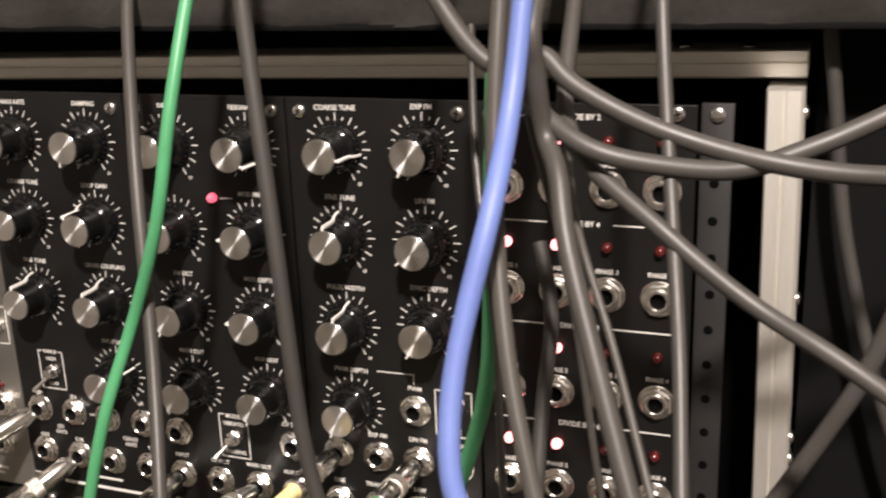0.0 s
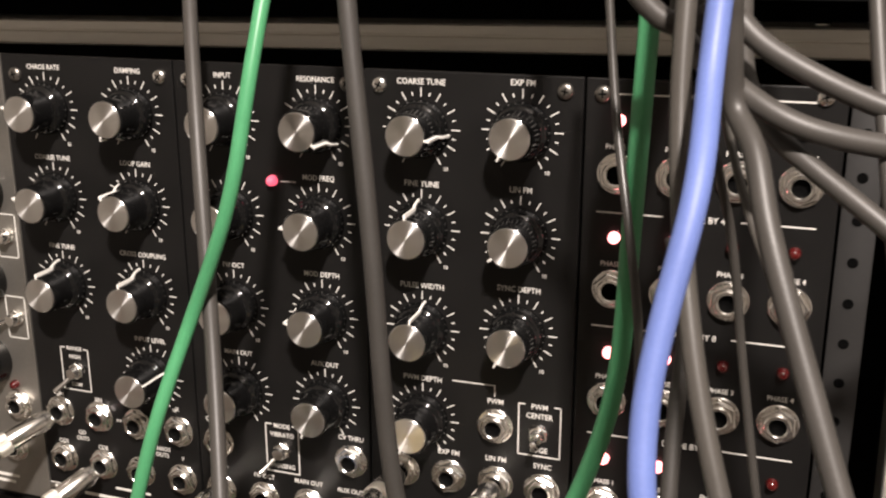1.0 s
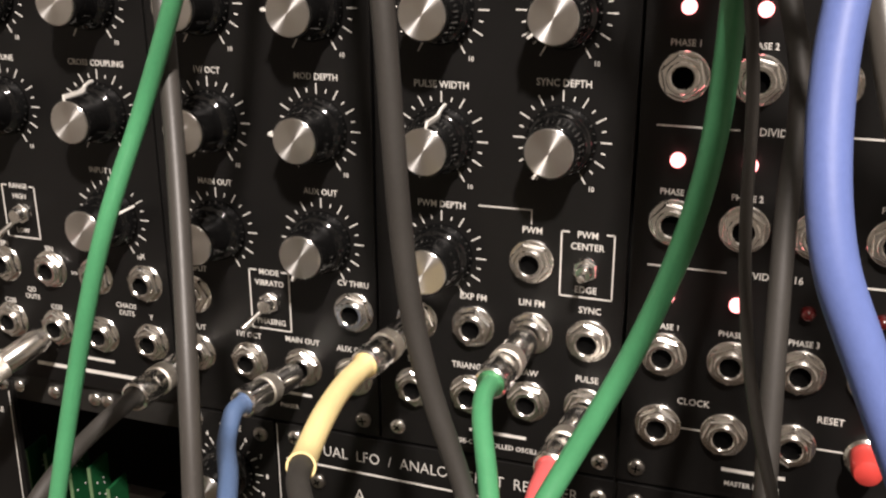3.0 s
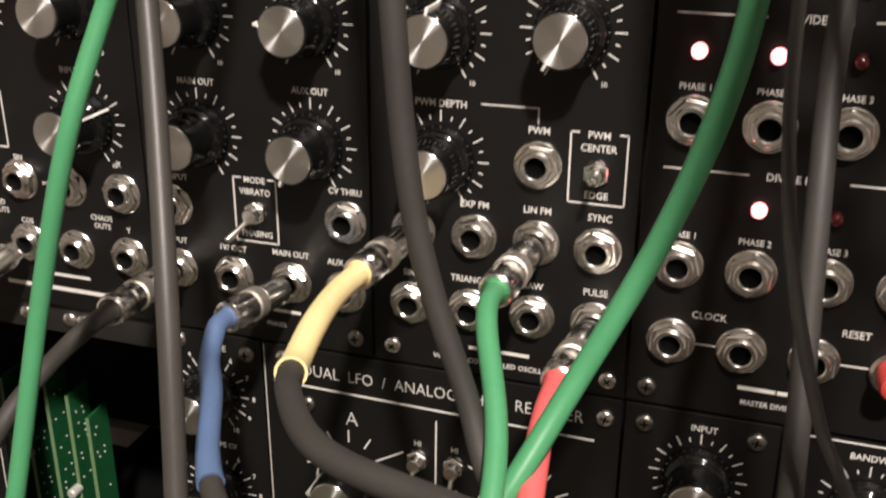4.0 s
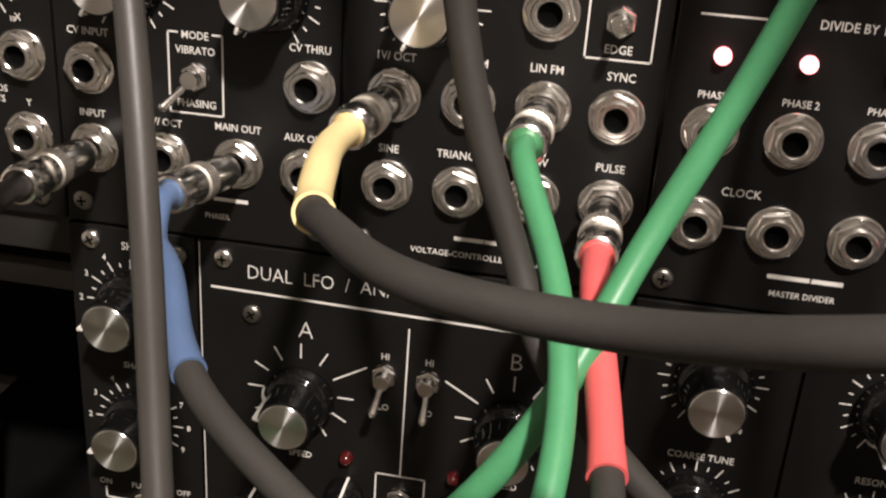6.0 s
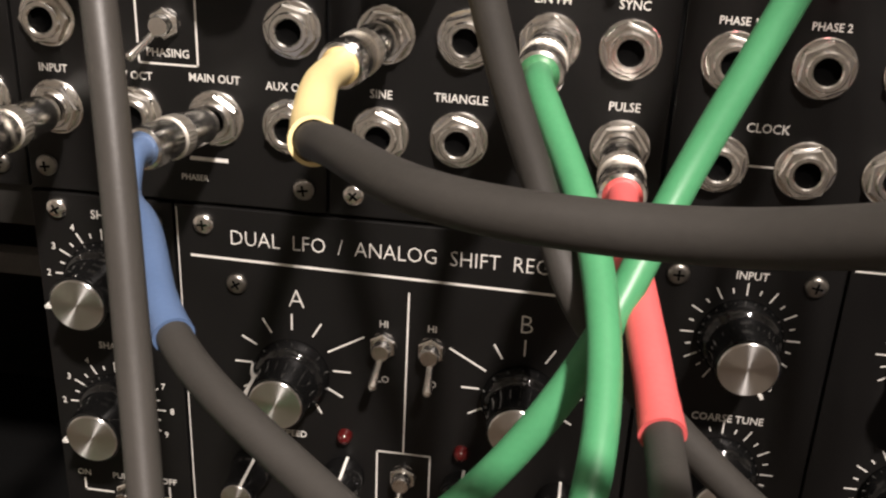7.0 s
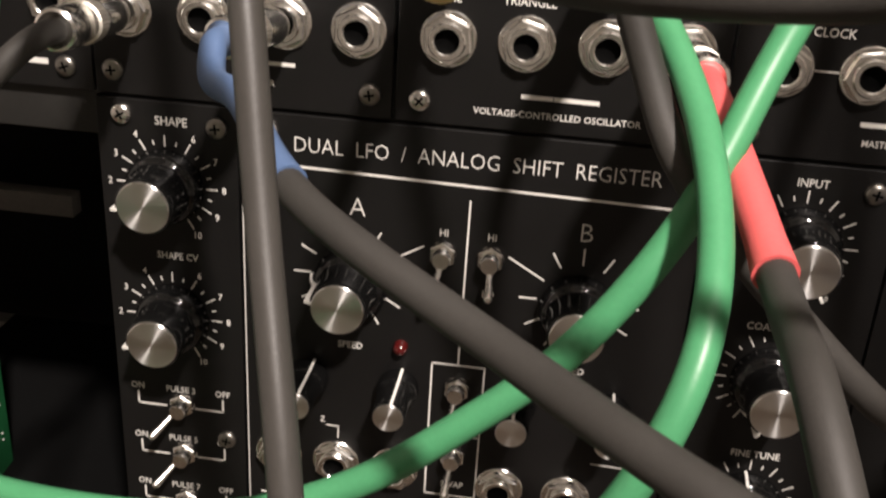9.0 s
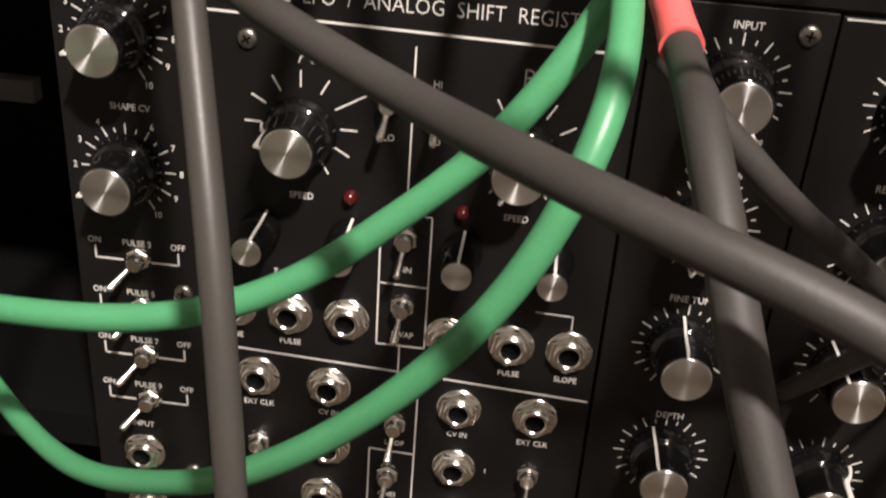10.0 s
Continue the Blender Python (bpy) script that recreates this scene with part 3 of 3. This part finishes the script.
# divider module
m4 = module("divider_module", 0.0906, 0.1807, SEAM, TOP, "black clock divider module with rows of red lights and jack sockets")
COLS = (0.1032, 0.1249, 0.1464, 0.1680)
for row, (zj, zl, zr, n) in enumerate(((1.3827, 1.4025, 1.4121, 2), (1.3377, 1.3582, 1.3677, 4), (1.2914, 1.3118, 1.3223, 8), (1.2457, 1.2662, 1.2765, 16))):
    for i, x in enumerate(COLS):
        jack(m4, x, zj)
        led(m4, x, zl, "on" if i < 2 else "off")
        print_text(m4, x, zj + 0.0100, "PHASE %d" % (i + 1), 0.0020)
    print_lines(m4, [(0.0963, zr, 0.1206, zr), (0.1489, zr, 0.1740, zr)], 0.0005)
    print_text(m4, 0.1348, zr, "DIVIDE BY %d" % n, 0.0024)
for x in COLS[:3]:
    jack(m4, x, 1.2195)
print_text(m4, 0.1142, 1.2296, "CLOCK", 0.0024)
print_text(m4, 0.1573, 1.2302, "RESET", 0.0024)
print_lines(m4, [(0.1105, 1.2195, 0.1178, 1.2195), (0.1540, 1.2195, 0.1620, 1.2195)], 0.0005)
bm = bmesh.new()
lathe(bm, [(0.0, 0.0070), (0.0016, 0.0070), (0.0024, 0.0060), (0.0024, 0.0052)], 30)
bez = part("button_bezel", bm, CHROME, m4, at=rel(m4, 0.1693, 1.2195))
bm = bmesh.new()
lathe(bm, [(0.001, 0.0050), (0.0085, 0.0050), (0.0110, 0.0042), (0.0120, 0.0022), (0.0122, 0.0003)], 30)
part("button_cap", bm, BUTTON, bez, "red push button cap")
print_lines(m4, [(0.1259, 1.2065, 0.1361, 1.2065), (0.1379, 1.2065, 0.1451, 1.2065)], 0.0013, "printed_bar")
print_text(m4, 0.1355, 1.2015, "MASTER DIVIDER", 0.0018)
for x, z, d in ((0.0967, 1.4120, True), (0.1732, 1.4142, False), (0.0971, 1.2018, True), (0.1752, 1.2015, False)):
    screw(m4, x, z, d)

# ---------------------------------------------------------------- lower row
BOT, HEAD = 0.9780, 1.1945
# pulse shaper
m5 = module("pulse_shaper_module", -0.0852, -0.0433, BOT, HEAD, "narrow black module with two dials and four toggle switches")
for x, z, c in ((-0.0650, 1.1690, -100), (-0.0650, 1.1252, -105)):
    knob(m5, x, z, c)
    scale(m5, x, z, 0.0122, 0.0152, 20, 300, numbers=True)
print_text(m5, -0.0628, 1.1888, "SHAPE", 0.0026)
print_text(m5, -0.0629, 1.1462, "SHAPE CV", 0.0022)
for k, n in enumerate((3, 5, 7, 9)):
    z = 1.0921 - 0.0189 * k
    print_lines(m5, [(-0.0787, z - 0.0002, -0.0787, z + 0.004), (-0.0787, z - 0.0002, -0.0696, z - 0.0002), (-0.0595, z - 0.0002, -0.0504, z - 0.0002),
                     (-0.0504, z - 0.0002, -0.0504, z + 0.004)], 0.0006)
    for x, text in ((-0.0787, "ON"), (-0.0643, "PULSE %d" % n), (-0.0504, "OFF")):
        print_text(m5, x, z + 0.0065, text, 0.0022)
    toggle(m5, -0.0639, z + 0.0010, -35, -30)
print_text(m5, -0.0674, 1.0246, "INPUT", 0.0022)
jack(m5, -0.0676, 1.0121)
jack(m5, -0.0678, 0.9885)
for x, z, d in ((-0.0775, 1.1899, False), (-0.0492, 1.1882, True), (-0.0492, 1.0818, True), (-0.0495, 1.0055, True)):
    screw(m5, x, z, d)

# dual low frequency oscillator
m6 = module("dual_lfo_module", -0.0425, 0.0899, BOT, HEAD, "wide black dual oscillator and shift register module with printed white rules")
print_lines(m6, [(-0.0420, BOT + 0.001, -0.0420, HEAD - 0.001)], 0.0003)
print_text(m6, 0.0252, 1.1859, "DUAL  LFO  /  ANALOG  SHIFT  REGISTER", 0.0046, width=0.1035, weight=-0.022)
print_lines(m6, [(-0.0381, 1.1792, 0.0810, 1.1775)], 0.0007)
print_text(m6, -0.0077, 1.1686, "A", 0.0058, weight=-0.025)
print_text(m6, 0.0584, 1.1679, "B", 0.0058, weight=-0.025)
for x, z, c in ((-0.0092, 1.1440, -82), (0.0585, 1.1434, -150)):
    knob(m6, x, z, c)
    segs = []
    for i in range(11):
        a = radians(-150 + 30 * i)
        far = 0.0245 if (i == 7 and x < 0) or (i == 3 and x > 0) else 0.0172
        segs.append((x + 0.0125 * math.sin(a), z + 0.002 + 0.0125 * math.cos(a), x + far * math.sin(a), z + 0.002 + far * math.cos(a)))
    tagged(print_lines(m6, segs, 0.0005, "dial_print"), kind="stuff")
    print_text(m6, x - -0.0002, 1.1227, "SPEED", 0.0022)
for x, tip in ((0.0179, -4), (0.0319, 4)):
    toggle(m6, x, 1.1565, tip, -31)
    print_text(m6, x, 1.1633, "HI", 0.0022)
    print_text(m6, x, 1.1451, "LO", 0.0022)
led(m6, 0.0067, 1.1241, "off")
led(m6, 0.0422, 1.1229, "off")
print_lines(m6, [(0.0249, 1.1737, 0.0246, 1.1201), (0.0244, 1.0712, 0.0244, 1.0596)], 0.0005)
print_box(m6, 0.0166, 0.0328, 1.0710, 1.1198)
print_lines(m6, [(0.0166, 1.0946, 0.0328, 1.0942)], 0.0004)
for z, text in ((1.1117, "SIN"), (1.0870, "SWAP")):
    toggle(m6, 0.0248, z, -4, -34)
    print_text(m6, 0.0252, z - 0.0115, text, 0.0021)
for x, c in ((-0.0220, 18), (0.0065, 10), (0.0430, 3), (0.0718, 4)):
    knob(m6, x, 1.1098, c, "small")
for x, z, text in ((-0.0318, 1.0794, "SINE"), (-0.0129, 1.0789, "PULSE"), (0.0064, 1.0791, ""), (0.0404, 1.0765, ""), (0.0616, 1.0765, "PULSE"), (0.0806, 1.0766, "SLOPE"),
                   (-0.0242, 1.0520, "EXT CLK"), (0.0007, 1.0511, "CV IN"), (0.0462, 1.0485, "CV IN"), (0.0724, 1.0487, "EXT CLK"),
                   (0.0010, 1.0256, ""), (0.0461, 1.0229, ""), (-0.0014, 1.0024, ""), (0.0461, 0.9992, "")):
    jack(m6, x, z)
    if text:
        print_text(m6, x, z - 0.0112, text, 0.0021)
print_lines(m6, [(-0.0161, 1.0923, -0.0123, 1.0922), (-0.0123, 1.0922, -0.0124, 1.0881), (0.0684, 1.0901, 0.0804, 1.0898), (0.0804, 1.0898, 0.0804, 1.0850)], 0.0004)
print_lines(m6, [(-0.0378, 1.0629, 0.0244, 1.0605), (0.0244, 1.0605, 0.0887, 1.0575)], 0.0006)
print_text(m6, -0.0175, 1.0944, "Z", 0.0020)
for x in (-0.0244, 0.0724):
    toggle(m6, x, 1.0241, 0, -20)
print_lines(m6, [(0.0153, 0.9749, 0.0156, 1.0266), (0.0314, 0.9741, 0.0317, 1.0594), (0.0156, 1.0266, 0.0316, 1.0260)], 0.0005)
toggle(m6, 0.0243, 1.0390, -4, -40)
toggle(m6, 0.0225, 1.0162, -4, -30)
print_text(m6, 0.0243, 1.0302, "LOOP", 0.0020)
print_text(m6, 0.0225, 1.0066, "ONES", 0.0020)
print_text(m6, 0.0572, 1.0228, "1", 0.0020)
print_text(m6, -0.0117, 1.0240, "1", 0.0020)
for x, z, d in ((-0.0341, 1.1894, False), (-0.0251, 1.1717, True), (0.0845, 1.1872, False)):
    screw(m6, x, z, d)

# input and tuning module
m7 = module("tuning_module", 0.0909, 0.1405, BOT, HEAD, "narrow black module with a column of tuning knobs")
for z, c, text, dz in ((1.1710, 150, "INPUT", 0.0182), (1.1272, -150, "COARSE TUNE", 0.0175), (1.0832, -6, "FINE TUNE", 0.0180), (1.0398, -20, "DEPTH", 0.0165), (0.9970, 30, "", 0)):
    knob(m7, 0.1162, z, c)
    scale(m7, 0.1162, z)
    if text:
        print_text(m7, 0.1168, z + dz, text, 0.0023)
for x, z, d in ((0.0976, 1.1881, True), (0.1334, 1.1879, True)):
    screw(m7, x, z, d)

# filter module
m8 = module("filter_module", 0.1413, 0.2014, BOT, HEAD - 0.0005, "black filter module with a column of knobs")
print_lines(m8, [(0.1426, HEAD - 0.0012, 0.1916, HEAD - 0.0012)], 0.0005)
for z, c, text in ((1.1698, -150, "BANDWIDTH"), (1.1260, 100, "RESONANCE"), (1.0823, -32, ""), (1.0390, 60, "")):
    knob(m8, 0.1682, z, c)
    scale(m8, 0.1682, z)
    if text:
        print_text(m8, 0.1707, z + 0.0190, text, 0.0023)

# dark module at the lower left
m9 = module("lower_left_module", -0.2618, -0.1687, BOT, HEAD - 0.002, "black module panel with white printing beside the open bay")
print_text(m9, -0.1801, 1.1773, "WHOLE", 0.0024)
print_lines(m9, [(-0.1745, 0.9946, -0.1704, 1.1866)], 0.0004)
for z in (1.160, 1.120, 1.080):
    jack(m9, -0.1980, z)
screw(m9, -0.1726, 1.1906)


# ---------------------------------------------------------------- patch cables
def plug_mesh(length):
    """Quarter-inch plug: collar in the socket, slim barrel, stepped tail with a rolled end."""
    bm = bmesh.new()
    L = length
    lathe(bm, [(0.0046, 0.0042), (0.0066, 0.0043), (0.0068, 0.0048), (0.0085, 0.0050), (L * 0.50, 0.0050), (L * 0.51, 0.0047), (L * 0.66, 0.0047),
               (L * 0.67, 0.0051), (L * 0.80, 0.0051), (L * 0.81, 0.0054), (L * 0.96, 0.0054), (L * 0.99, 0.0050), (L, 0.0043), (L * 0.985, 0.0033)], 40)
    return finish(bm, "plug")


def ring_mesh(length):
    """The knurled grip ring round the plug."""
    bm = bmesh.new()
    L, n = length, 64
    rings = []
    for d, r, k in ((0.515, 0.0046, 0), (0.525, 0.0055, 1), (0.645, 0.0056, 1), (0.655, 0.0046, 0)):
        rings.append([bm.verts.new(((r - (0.00022 if k and i % 2 else 0)) * math.sin(2 * math.pi * i / n), -d * L,
                                    (r - (0.00022 if k and i % 2 else 0)) * math.cos(2 * math.pi * i / n))) for i in range(n)])
    for a, b in zip(rings, rings[1:]):
        for i in range(n):
            j = (i + 1) % n
            bm.faces.new((a[i], a[j], b[j], b[i]))
    return finish(bm, "grip_ring")


PLUGS = {}


def cable(name, points, radius, mat, label, plug=0.0, shrink=None, top=False, bottom=False, n=10):
    """A patch cable along a few guiding points. plug: length of the plug at its first point, which is a socket;
    shrink: material, radius and the points between which a sleeve sits."""
    pts = [Vector(p) for p in points]
    if top:
        pts = [Vector((pts[0].x + top, -0.004, pts[0].z + 0.085)), pts[0] + (pts[0] - pts[1]) * 0.55 + Vector((0, 0.008, 0.01))] + pts
    if bottom:
        d = (pts[-1] - pts[-2]).normalized()
        pts += [pts[-1] + d * 0.05, pts[-1] + d * 0.11 + Vector((0, 0, -0.04)), Vector((pts[-1].x + d.x * 0.16, -0.004, pts[-1].z + d.z * 0.12 - 0.12))]
    line = smooth_line(spline(pts, n), 8)
    start = pts[0]
    root = thing(name, start, label, "cable", "patch cables")
    if plug:
        axis = (next(p for p in line if (p - start).length > plug * 1.1) - start).normalized()
        key = round(plug, 4)
        if key not in PLUGS:
            PLUGS[key] = (plug_mesh(plug), ring_mesh(plug))
            PLUGS[key][0].materials.append(PLUGM)
            PLUGS[key][1].materials.append(KNURL)
        turn = Vector((0, -1, 0)).rotation_difference(axis).to_matrix().to_4x4()
        p = put("plug", PLUGS[key][0], None, root, "shiny metal plug", m=turn)
        put("grip_ring", PLUGS[key][1], None, p, "knurled metal ring")
        line = [start + axis * plug * 0.94, start + axis * plug * 1.03] + [p for p in line if (p - start).dot(axis) > plug * 1.12 or (p - start).length > plug * 1.3]
        line = smooth_line(line, 2)
    bm = bmesh.new()
    sweep(bm, line, radius, 16, start, 0.02)
    part("jacket", bm, mat, root)
    if shrink:
        smat, srad, reach, words = shrink
        run, k = 0.0, 1
        while k < len(line) - 1 and run < reach:
            run += (line[k] - line[k - 1]).length
            k += 1
        bm = bmesh.new()
        sweep(bm, line[:k], srad, 24, start, 0.03, 0.10, 0.0006)
        part("heat_shrink", bm, smat, root, words)
    return root


cable("patch_cable", [(-0.0041, -0.0586, 1.4639), (-0.0056, -0.0761, 1.4225), (-0.0124, -0.0825, 1.3806), (-0.0319, -0.0796, 1.3370), (-0.0414, -0.0929, 1.3000), (-0.0536, -0.0993, 1.2504), (-0.0597, -0.1124, 1.1983)],
      0.0026, GREEN, "long green rubber patch cable hanging across the modules", top=0.004, bottom=True)
cable("patch_cable", [(-0.0662, -0.0116, 1.4616), (-0.0397, -0.0554, 1.3938), (-0.0236, -0.0799, 1.3249), (-0.0054, -0.1111, 1.2691), (0.0046, -0.1314, 1.2191), (0.0146, -0.1530, 1.1781), (0.0201, -0.1652, 1.1267)],
      0.0028, RUBBER, "dark grey patch cable hanging straight down", top=-0.004, bottom=True)
cable("patch_cable", [(0.0242, -0.0665, 1.4641), (0.0384, -0.0812, 1.3735), (0.0458, -0.0841, 1.2877), (0.0626, -0.0876, 1.2378), (0.0741, -0.0978, 1.2176), (0.1081, -0.0981, 1.1838), (0.1342, -0.0750, 1.1587), (0.1701, -0.0396, 1.1236), (0.2069, -0.0089, 1.0920)],
      0.0031, RUBBER_MATT, "dark grey patch cable curving away to the side", top=-0.004, bottom=False)
cable("patch_cable", [(0.1459, -0.1187, 1.4699), (0.1449, -0.1303, 1.4382), (0.1457, -0.1528, 1.4143), (0.1417, -0.1637, 1.3892), (0.1396, -0.1718, 1.3689), (0.1418, -0.1807, 1.3481), (0.1491, -0.1834, 1.3308)],
      0.0031, BLUE, "thick pale blue rubber patch cable", top=0.004, bottom=True)
cable("patch_cable", [(0.0168, -0.0030, 1.2462), (0.0150, -0.0516, 1.2489), (0.0209, -0.0854, 1.2536), (0.0262, -0.1095, 1.2538), (0.0345, -0.1297, 1.2598), (0.0518, -0.1522, 1.2622), (0.0810, -0.1655, 1.2661), (0.1030, -0.1836, 1.2772), (0.1293, -0.1894, 1.2857), (0.1663, -0.1734, 1.2868), (0.2159, -0.1341, 1.2777)],
      0.0029, RUBBER_MATT, "dark patch cable with yellow heat-shrink sleeve at its metal plug", plug=0.042, shrink=(SHRINK_Y, 0.0035, 0.074, "yellow heat-shrink sleeve"))
cable("patch_cable", [(-0.0290, -0.0030, 1.2204), (-0.0374, -0.0361, 1.2151), (-0.0332, -0.0436, 1.2252), (-0.0297, -0.0568, 1.2188), (-0.0143, -0.0813, 1.2228), (0.0061, -0.1187, 1.2188), (0.0422, -0.1467, 1.2114), (0.0707, -0.1796, 1.2130), (0.1025, -0.1951, 1.2070), (0.1412, -0.1971, 1.1840), (0.1868, -0.1878, 1.1444)],
      0.0030, RUBBER_MATT, "dark patch cable with blue heat-shrink sleeve at its metal plug", plug=0.037, shrink=(SHRINK_B, 0.0032, 0.086, "blue heat-shrink sleeve"))
cable("patch_cable", [(0.0784, -0.0030, 1.2213), (0.0773, -0.0420, 1.2279), (0.0782, -0.0740, 1.2271), (0.0822, -0.1054, 1.2195), (0.0846, -0.1324, 1.2138), (0.0837, -0.1527, 1.2161), (0.0861, -0.1680, 1.2080), (0.0918, -0.1828, 1.1892), (0.1021, -0.1969, 1.1628)],
      0.0031, RUBBER_MATT, "dark patch cable with red heat-shrink sleeve at its metal plug", plug=0.050, shrink=(SHRINK_R, 0.0034, 0.072, "red heat-shrink sleeve"), bottom=True)
cable("patch_cable", [(0.0583, -0.0030, 1.2470), (0.0570, -0.0387, 1.2500), (0.0598, -0.0647, 1.2508), (0.0708, -0.0913, 1.2352), (0.0748, -0.1172, 1.2195), (0.0715, -0.1386, 1.2033), (0.0598, -0.1425, 1.1766), (0.0384, -0.1386, 1.1479), (0.0109, -0.1288, 1.1207), (-0.0171, -0.1106, 1.0981), (-0.0454, -0.0927, 1.0833), (-0.0744, -0.0683, 1.0776), (-0.1091, -0.0348, 1.0768), (-0.1599, 0.0119, 1.0730)],
      0.0029, GREEN, "green rubber patch cable looping down from its metal plug", plug=0.046)
cable("patch_cable", [(0.1222, -0.0723, 1.4465), (0.1207, -0.0763, 1.3848), (0.1180, -0.0742, 1.3303), (0.1054, -0.0716, 1.2849), (0.0864, -0.0808, 1.2428), (0.0725, -0.1019, 1.2164), (0.0548, -0.1083, 1.1905), (0.0354, -0.1099, 1.1719), (0.0149, -0.1104, 1.1554), (-0.0097, -0.1118, 1.1453), (-0.0413, -0.1104, 1.1410), (-0.0823, -0.1009, 1.1386), (-0.1283, -0.0748, 1.1419)],
      0.0031, GREEN, "green rubber patch cable sweeping across the lower modules", top=0.0)
cable("patch_cable", [(0.1052, -0.0458, 1.4522), (0.1133, -0.0695, 1.4162), (0.1215, -0.0861, 1.3847), (0.1266, -0.0900, 1.3534), (0.1281, -0.0939, 1.3206), (0.1325, -0.1033, 1.2908), (0.1413, -0.1119, 1.2629), (0.1471, -0.1179, 1.2527)],
      0.0014, RUBBER_THIN, "thin black patch cable", top=0.0, bottom=True)
cable("patch_cable", [(0.1369, -0.1110, 1.4730), (0.1381, -0.1263, 1.4206), (0.1476, -0.1476, 1.3689), (0.1622, -0.1653, 1.3261)], 0.0026, RUBBER_GREY, "grey-brown patch cable hanging down", top=0.002, bottom=True)
cable("patch_cable", [(0.1475, -0.1144, 1.4465), (0.1494, -0.1115, 1.4265), (0.1557, -0.1208, 1.4171), (0.1606, -0.1318, 1.4002), (0.1717, -0.1451, 1.3713), (0.1849, -0.1604, 1.3383)], 0.0030, RUBBER, "dark grey-brown patch cable", top=-0.004, bottom=True)
cable("patch_cable", [(0.1351, -0.0267, 1.4342), (0.1446, -0.0631, 1.4149), (0.1550, -0.0931, 1.3930), (0.1715, -0.1164, 1.3633), (0.1872, -0.1444, 1.3334)], 0.0013, RUBBER_GREY, "thin pale grey patch cable", top=-0.004, bottom=True)
cable("patch_cable", [(0.1425, -0.0959, 1.4192), (0.1508, -0.0948, 1.3875), (0.1558, -0.0937, 1.3544), (0.1624, -0.0997, 1.3186)], 0.0013, RUBBER_THIN, "thin dark patch cable", top=-0.010, bottom=True)
cable("patch_cable", [(0.1296, -0.0444, 1.3724), (0.1367, -0.0539, 1.3466), (0.1362, -0.0648, 1.3212), (0.1372, -0.0801, 1.2885), (0.1385, -0.0928, 1.2563), (0.1392, -0.1078, 1.2226)], 0.0028, RUBBER_MATT, "dark brown patch cable", top=0.0, bottom=True)
cable("patch_cable", [(0.1785, -0.0842, 1.4677), (0.1830, -0.0998, 1.4341), (0.1883, -0.1170, 1.4008), (0.1938, -0.1369, 1.3696), (0.1981, -0.1589, 1.3394)], 0.0021, RUBBER, "slim dark grey patch cable", top=-0.004, bottom=True)
cable("patch_cable", [(0.1138, -0.1027, 1.4651), (0.1311, -0.1036, 1.4447), (0.1449, -0.0990, 1.4488), (0.1565, -0.1023, 1.4390), (0.1886, -0.1041, 1.4247), (0.2355, -0.1015, 1.4153), (0.2906, -0.0786, 1.4140)], 0.0030, RUBBER, "dark patch cable running sideways over the edging", top=-0.015)
cable("patch_cable", [(0.1365, -0.0983, 1.4394), (0.1448, -0.1059, 1.4335), (0.1632, -0.1146, 1.4230), (0.1853, -0.1109, 1.4179), (0.2052, -0.1043, 1.4163), (0.2217, -0.0969, 1.4210), (0.2392, -0.0911, 1.4284), (0.2862, -0.0798, 1.4528)], 0.0030, RUBBER, "dark patch cable sagging sideways over the upright edging", top=-0.010)
cable("patch_cable", [(0.1527, -0.0947, 1.4270), (0.1606, -0.1078, 1.4178), (0.1835, -0.1180, 1.4025), (0.1973, -0.1215, 1.3923), (0.2144, -0.1253, 1.3813), (0.2378, -0.1347, 1.3711), (0.2776, -0.1398, 1.3460)], 0.0027, RUBBER, "dark patch cable slanting down past the edging", top=-0.012)
cable("patch_cable", [(0.2633, -0.0801, 1.4079), (0.2462, -0.0812, 1.3527), (0.2348, -0.0799, 1.3271), (0.2216, -0.0789, 1.3008)], 0.0030, RUBBER, "dark patch cable crossing below the edging", bottom=True)
cable("patch_cable", [(0.225, 0.020, 1.456), (0.231, 0.020, 1.413), (0.236, 0.020, 1.372), (0.246, 0.018, 1.330), (0.258, 0.014, 1.290), (0.275, 0.008, 1.250)], 0.0028, RUBBER_MATT,
      "dull black patch cable hanging beside the upright edging")
cable("patch_cable", [(-0.0741, -0.0030, 1.2200), (-0.0729, -0.0342, 1.2218), (-0.0692, -0.0598, 1.2254), (-0.0831, -0.0692, 1.2102), (-0.0861, -0.0878, 1.1996), (-0.1026, -0.0889, 1.1661), (-0.1165, -0.0819, 1.1113)], 0.0030, RUBBER_MATT,
      "dark patch cable with a shiny metal plug", plug=0.046, bottom=True)
cable("patch_cable", [(-0.1612, -0.0030, 1.2465), (-0.1723, -0.0179, 1.2389), (-0.1806, -0.0404, 1.2351), (-0.1884, -0.0657, 1.2283), (-0.2061, -0.0863, 1.2033), (-0.2198, -0.0919, 1.1544)], 0.0028, SHRINK_R,
      "red patch cable with a shiny metal plug", plug=0.050, bottom=True)
cable("patch_cable", [(-0.1390, -0.0030, 1.2214), (-0.1371, -0.0254, 1.2239), (-0.1397, -0.0374, 1.2287), (-0.1482, -0.0327, 1.2164), (-0.1602, -0.0517, 1.2025), (-0.1779, -0.0650, 1.1640)], 0.0026, GREEN,
      "green patch cable with a shiny metal plug", plug=0.046, bottom=True)
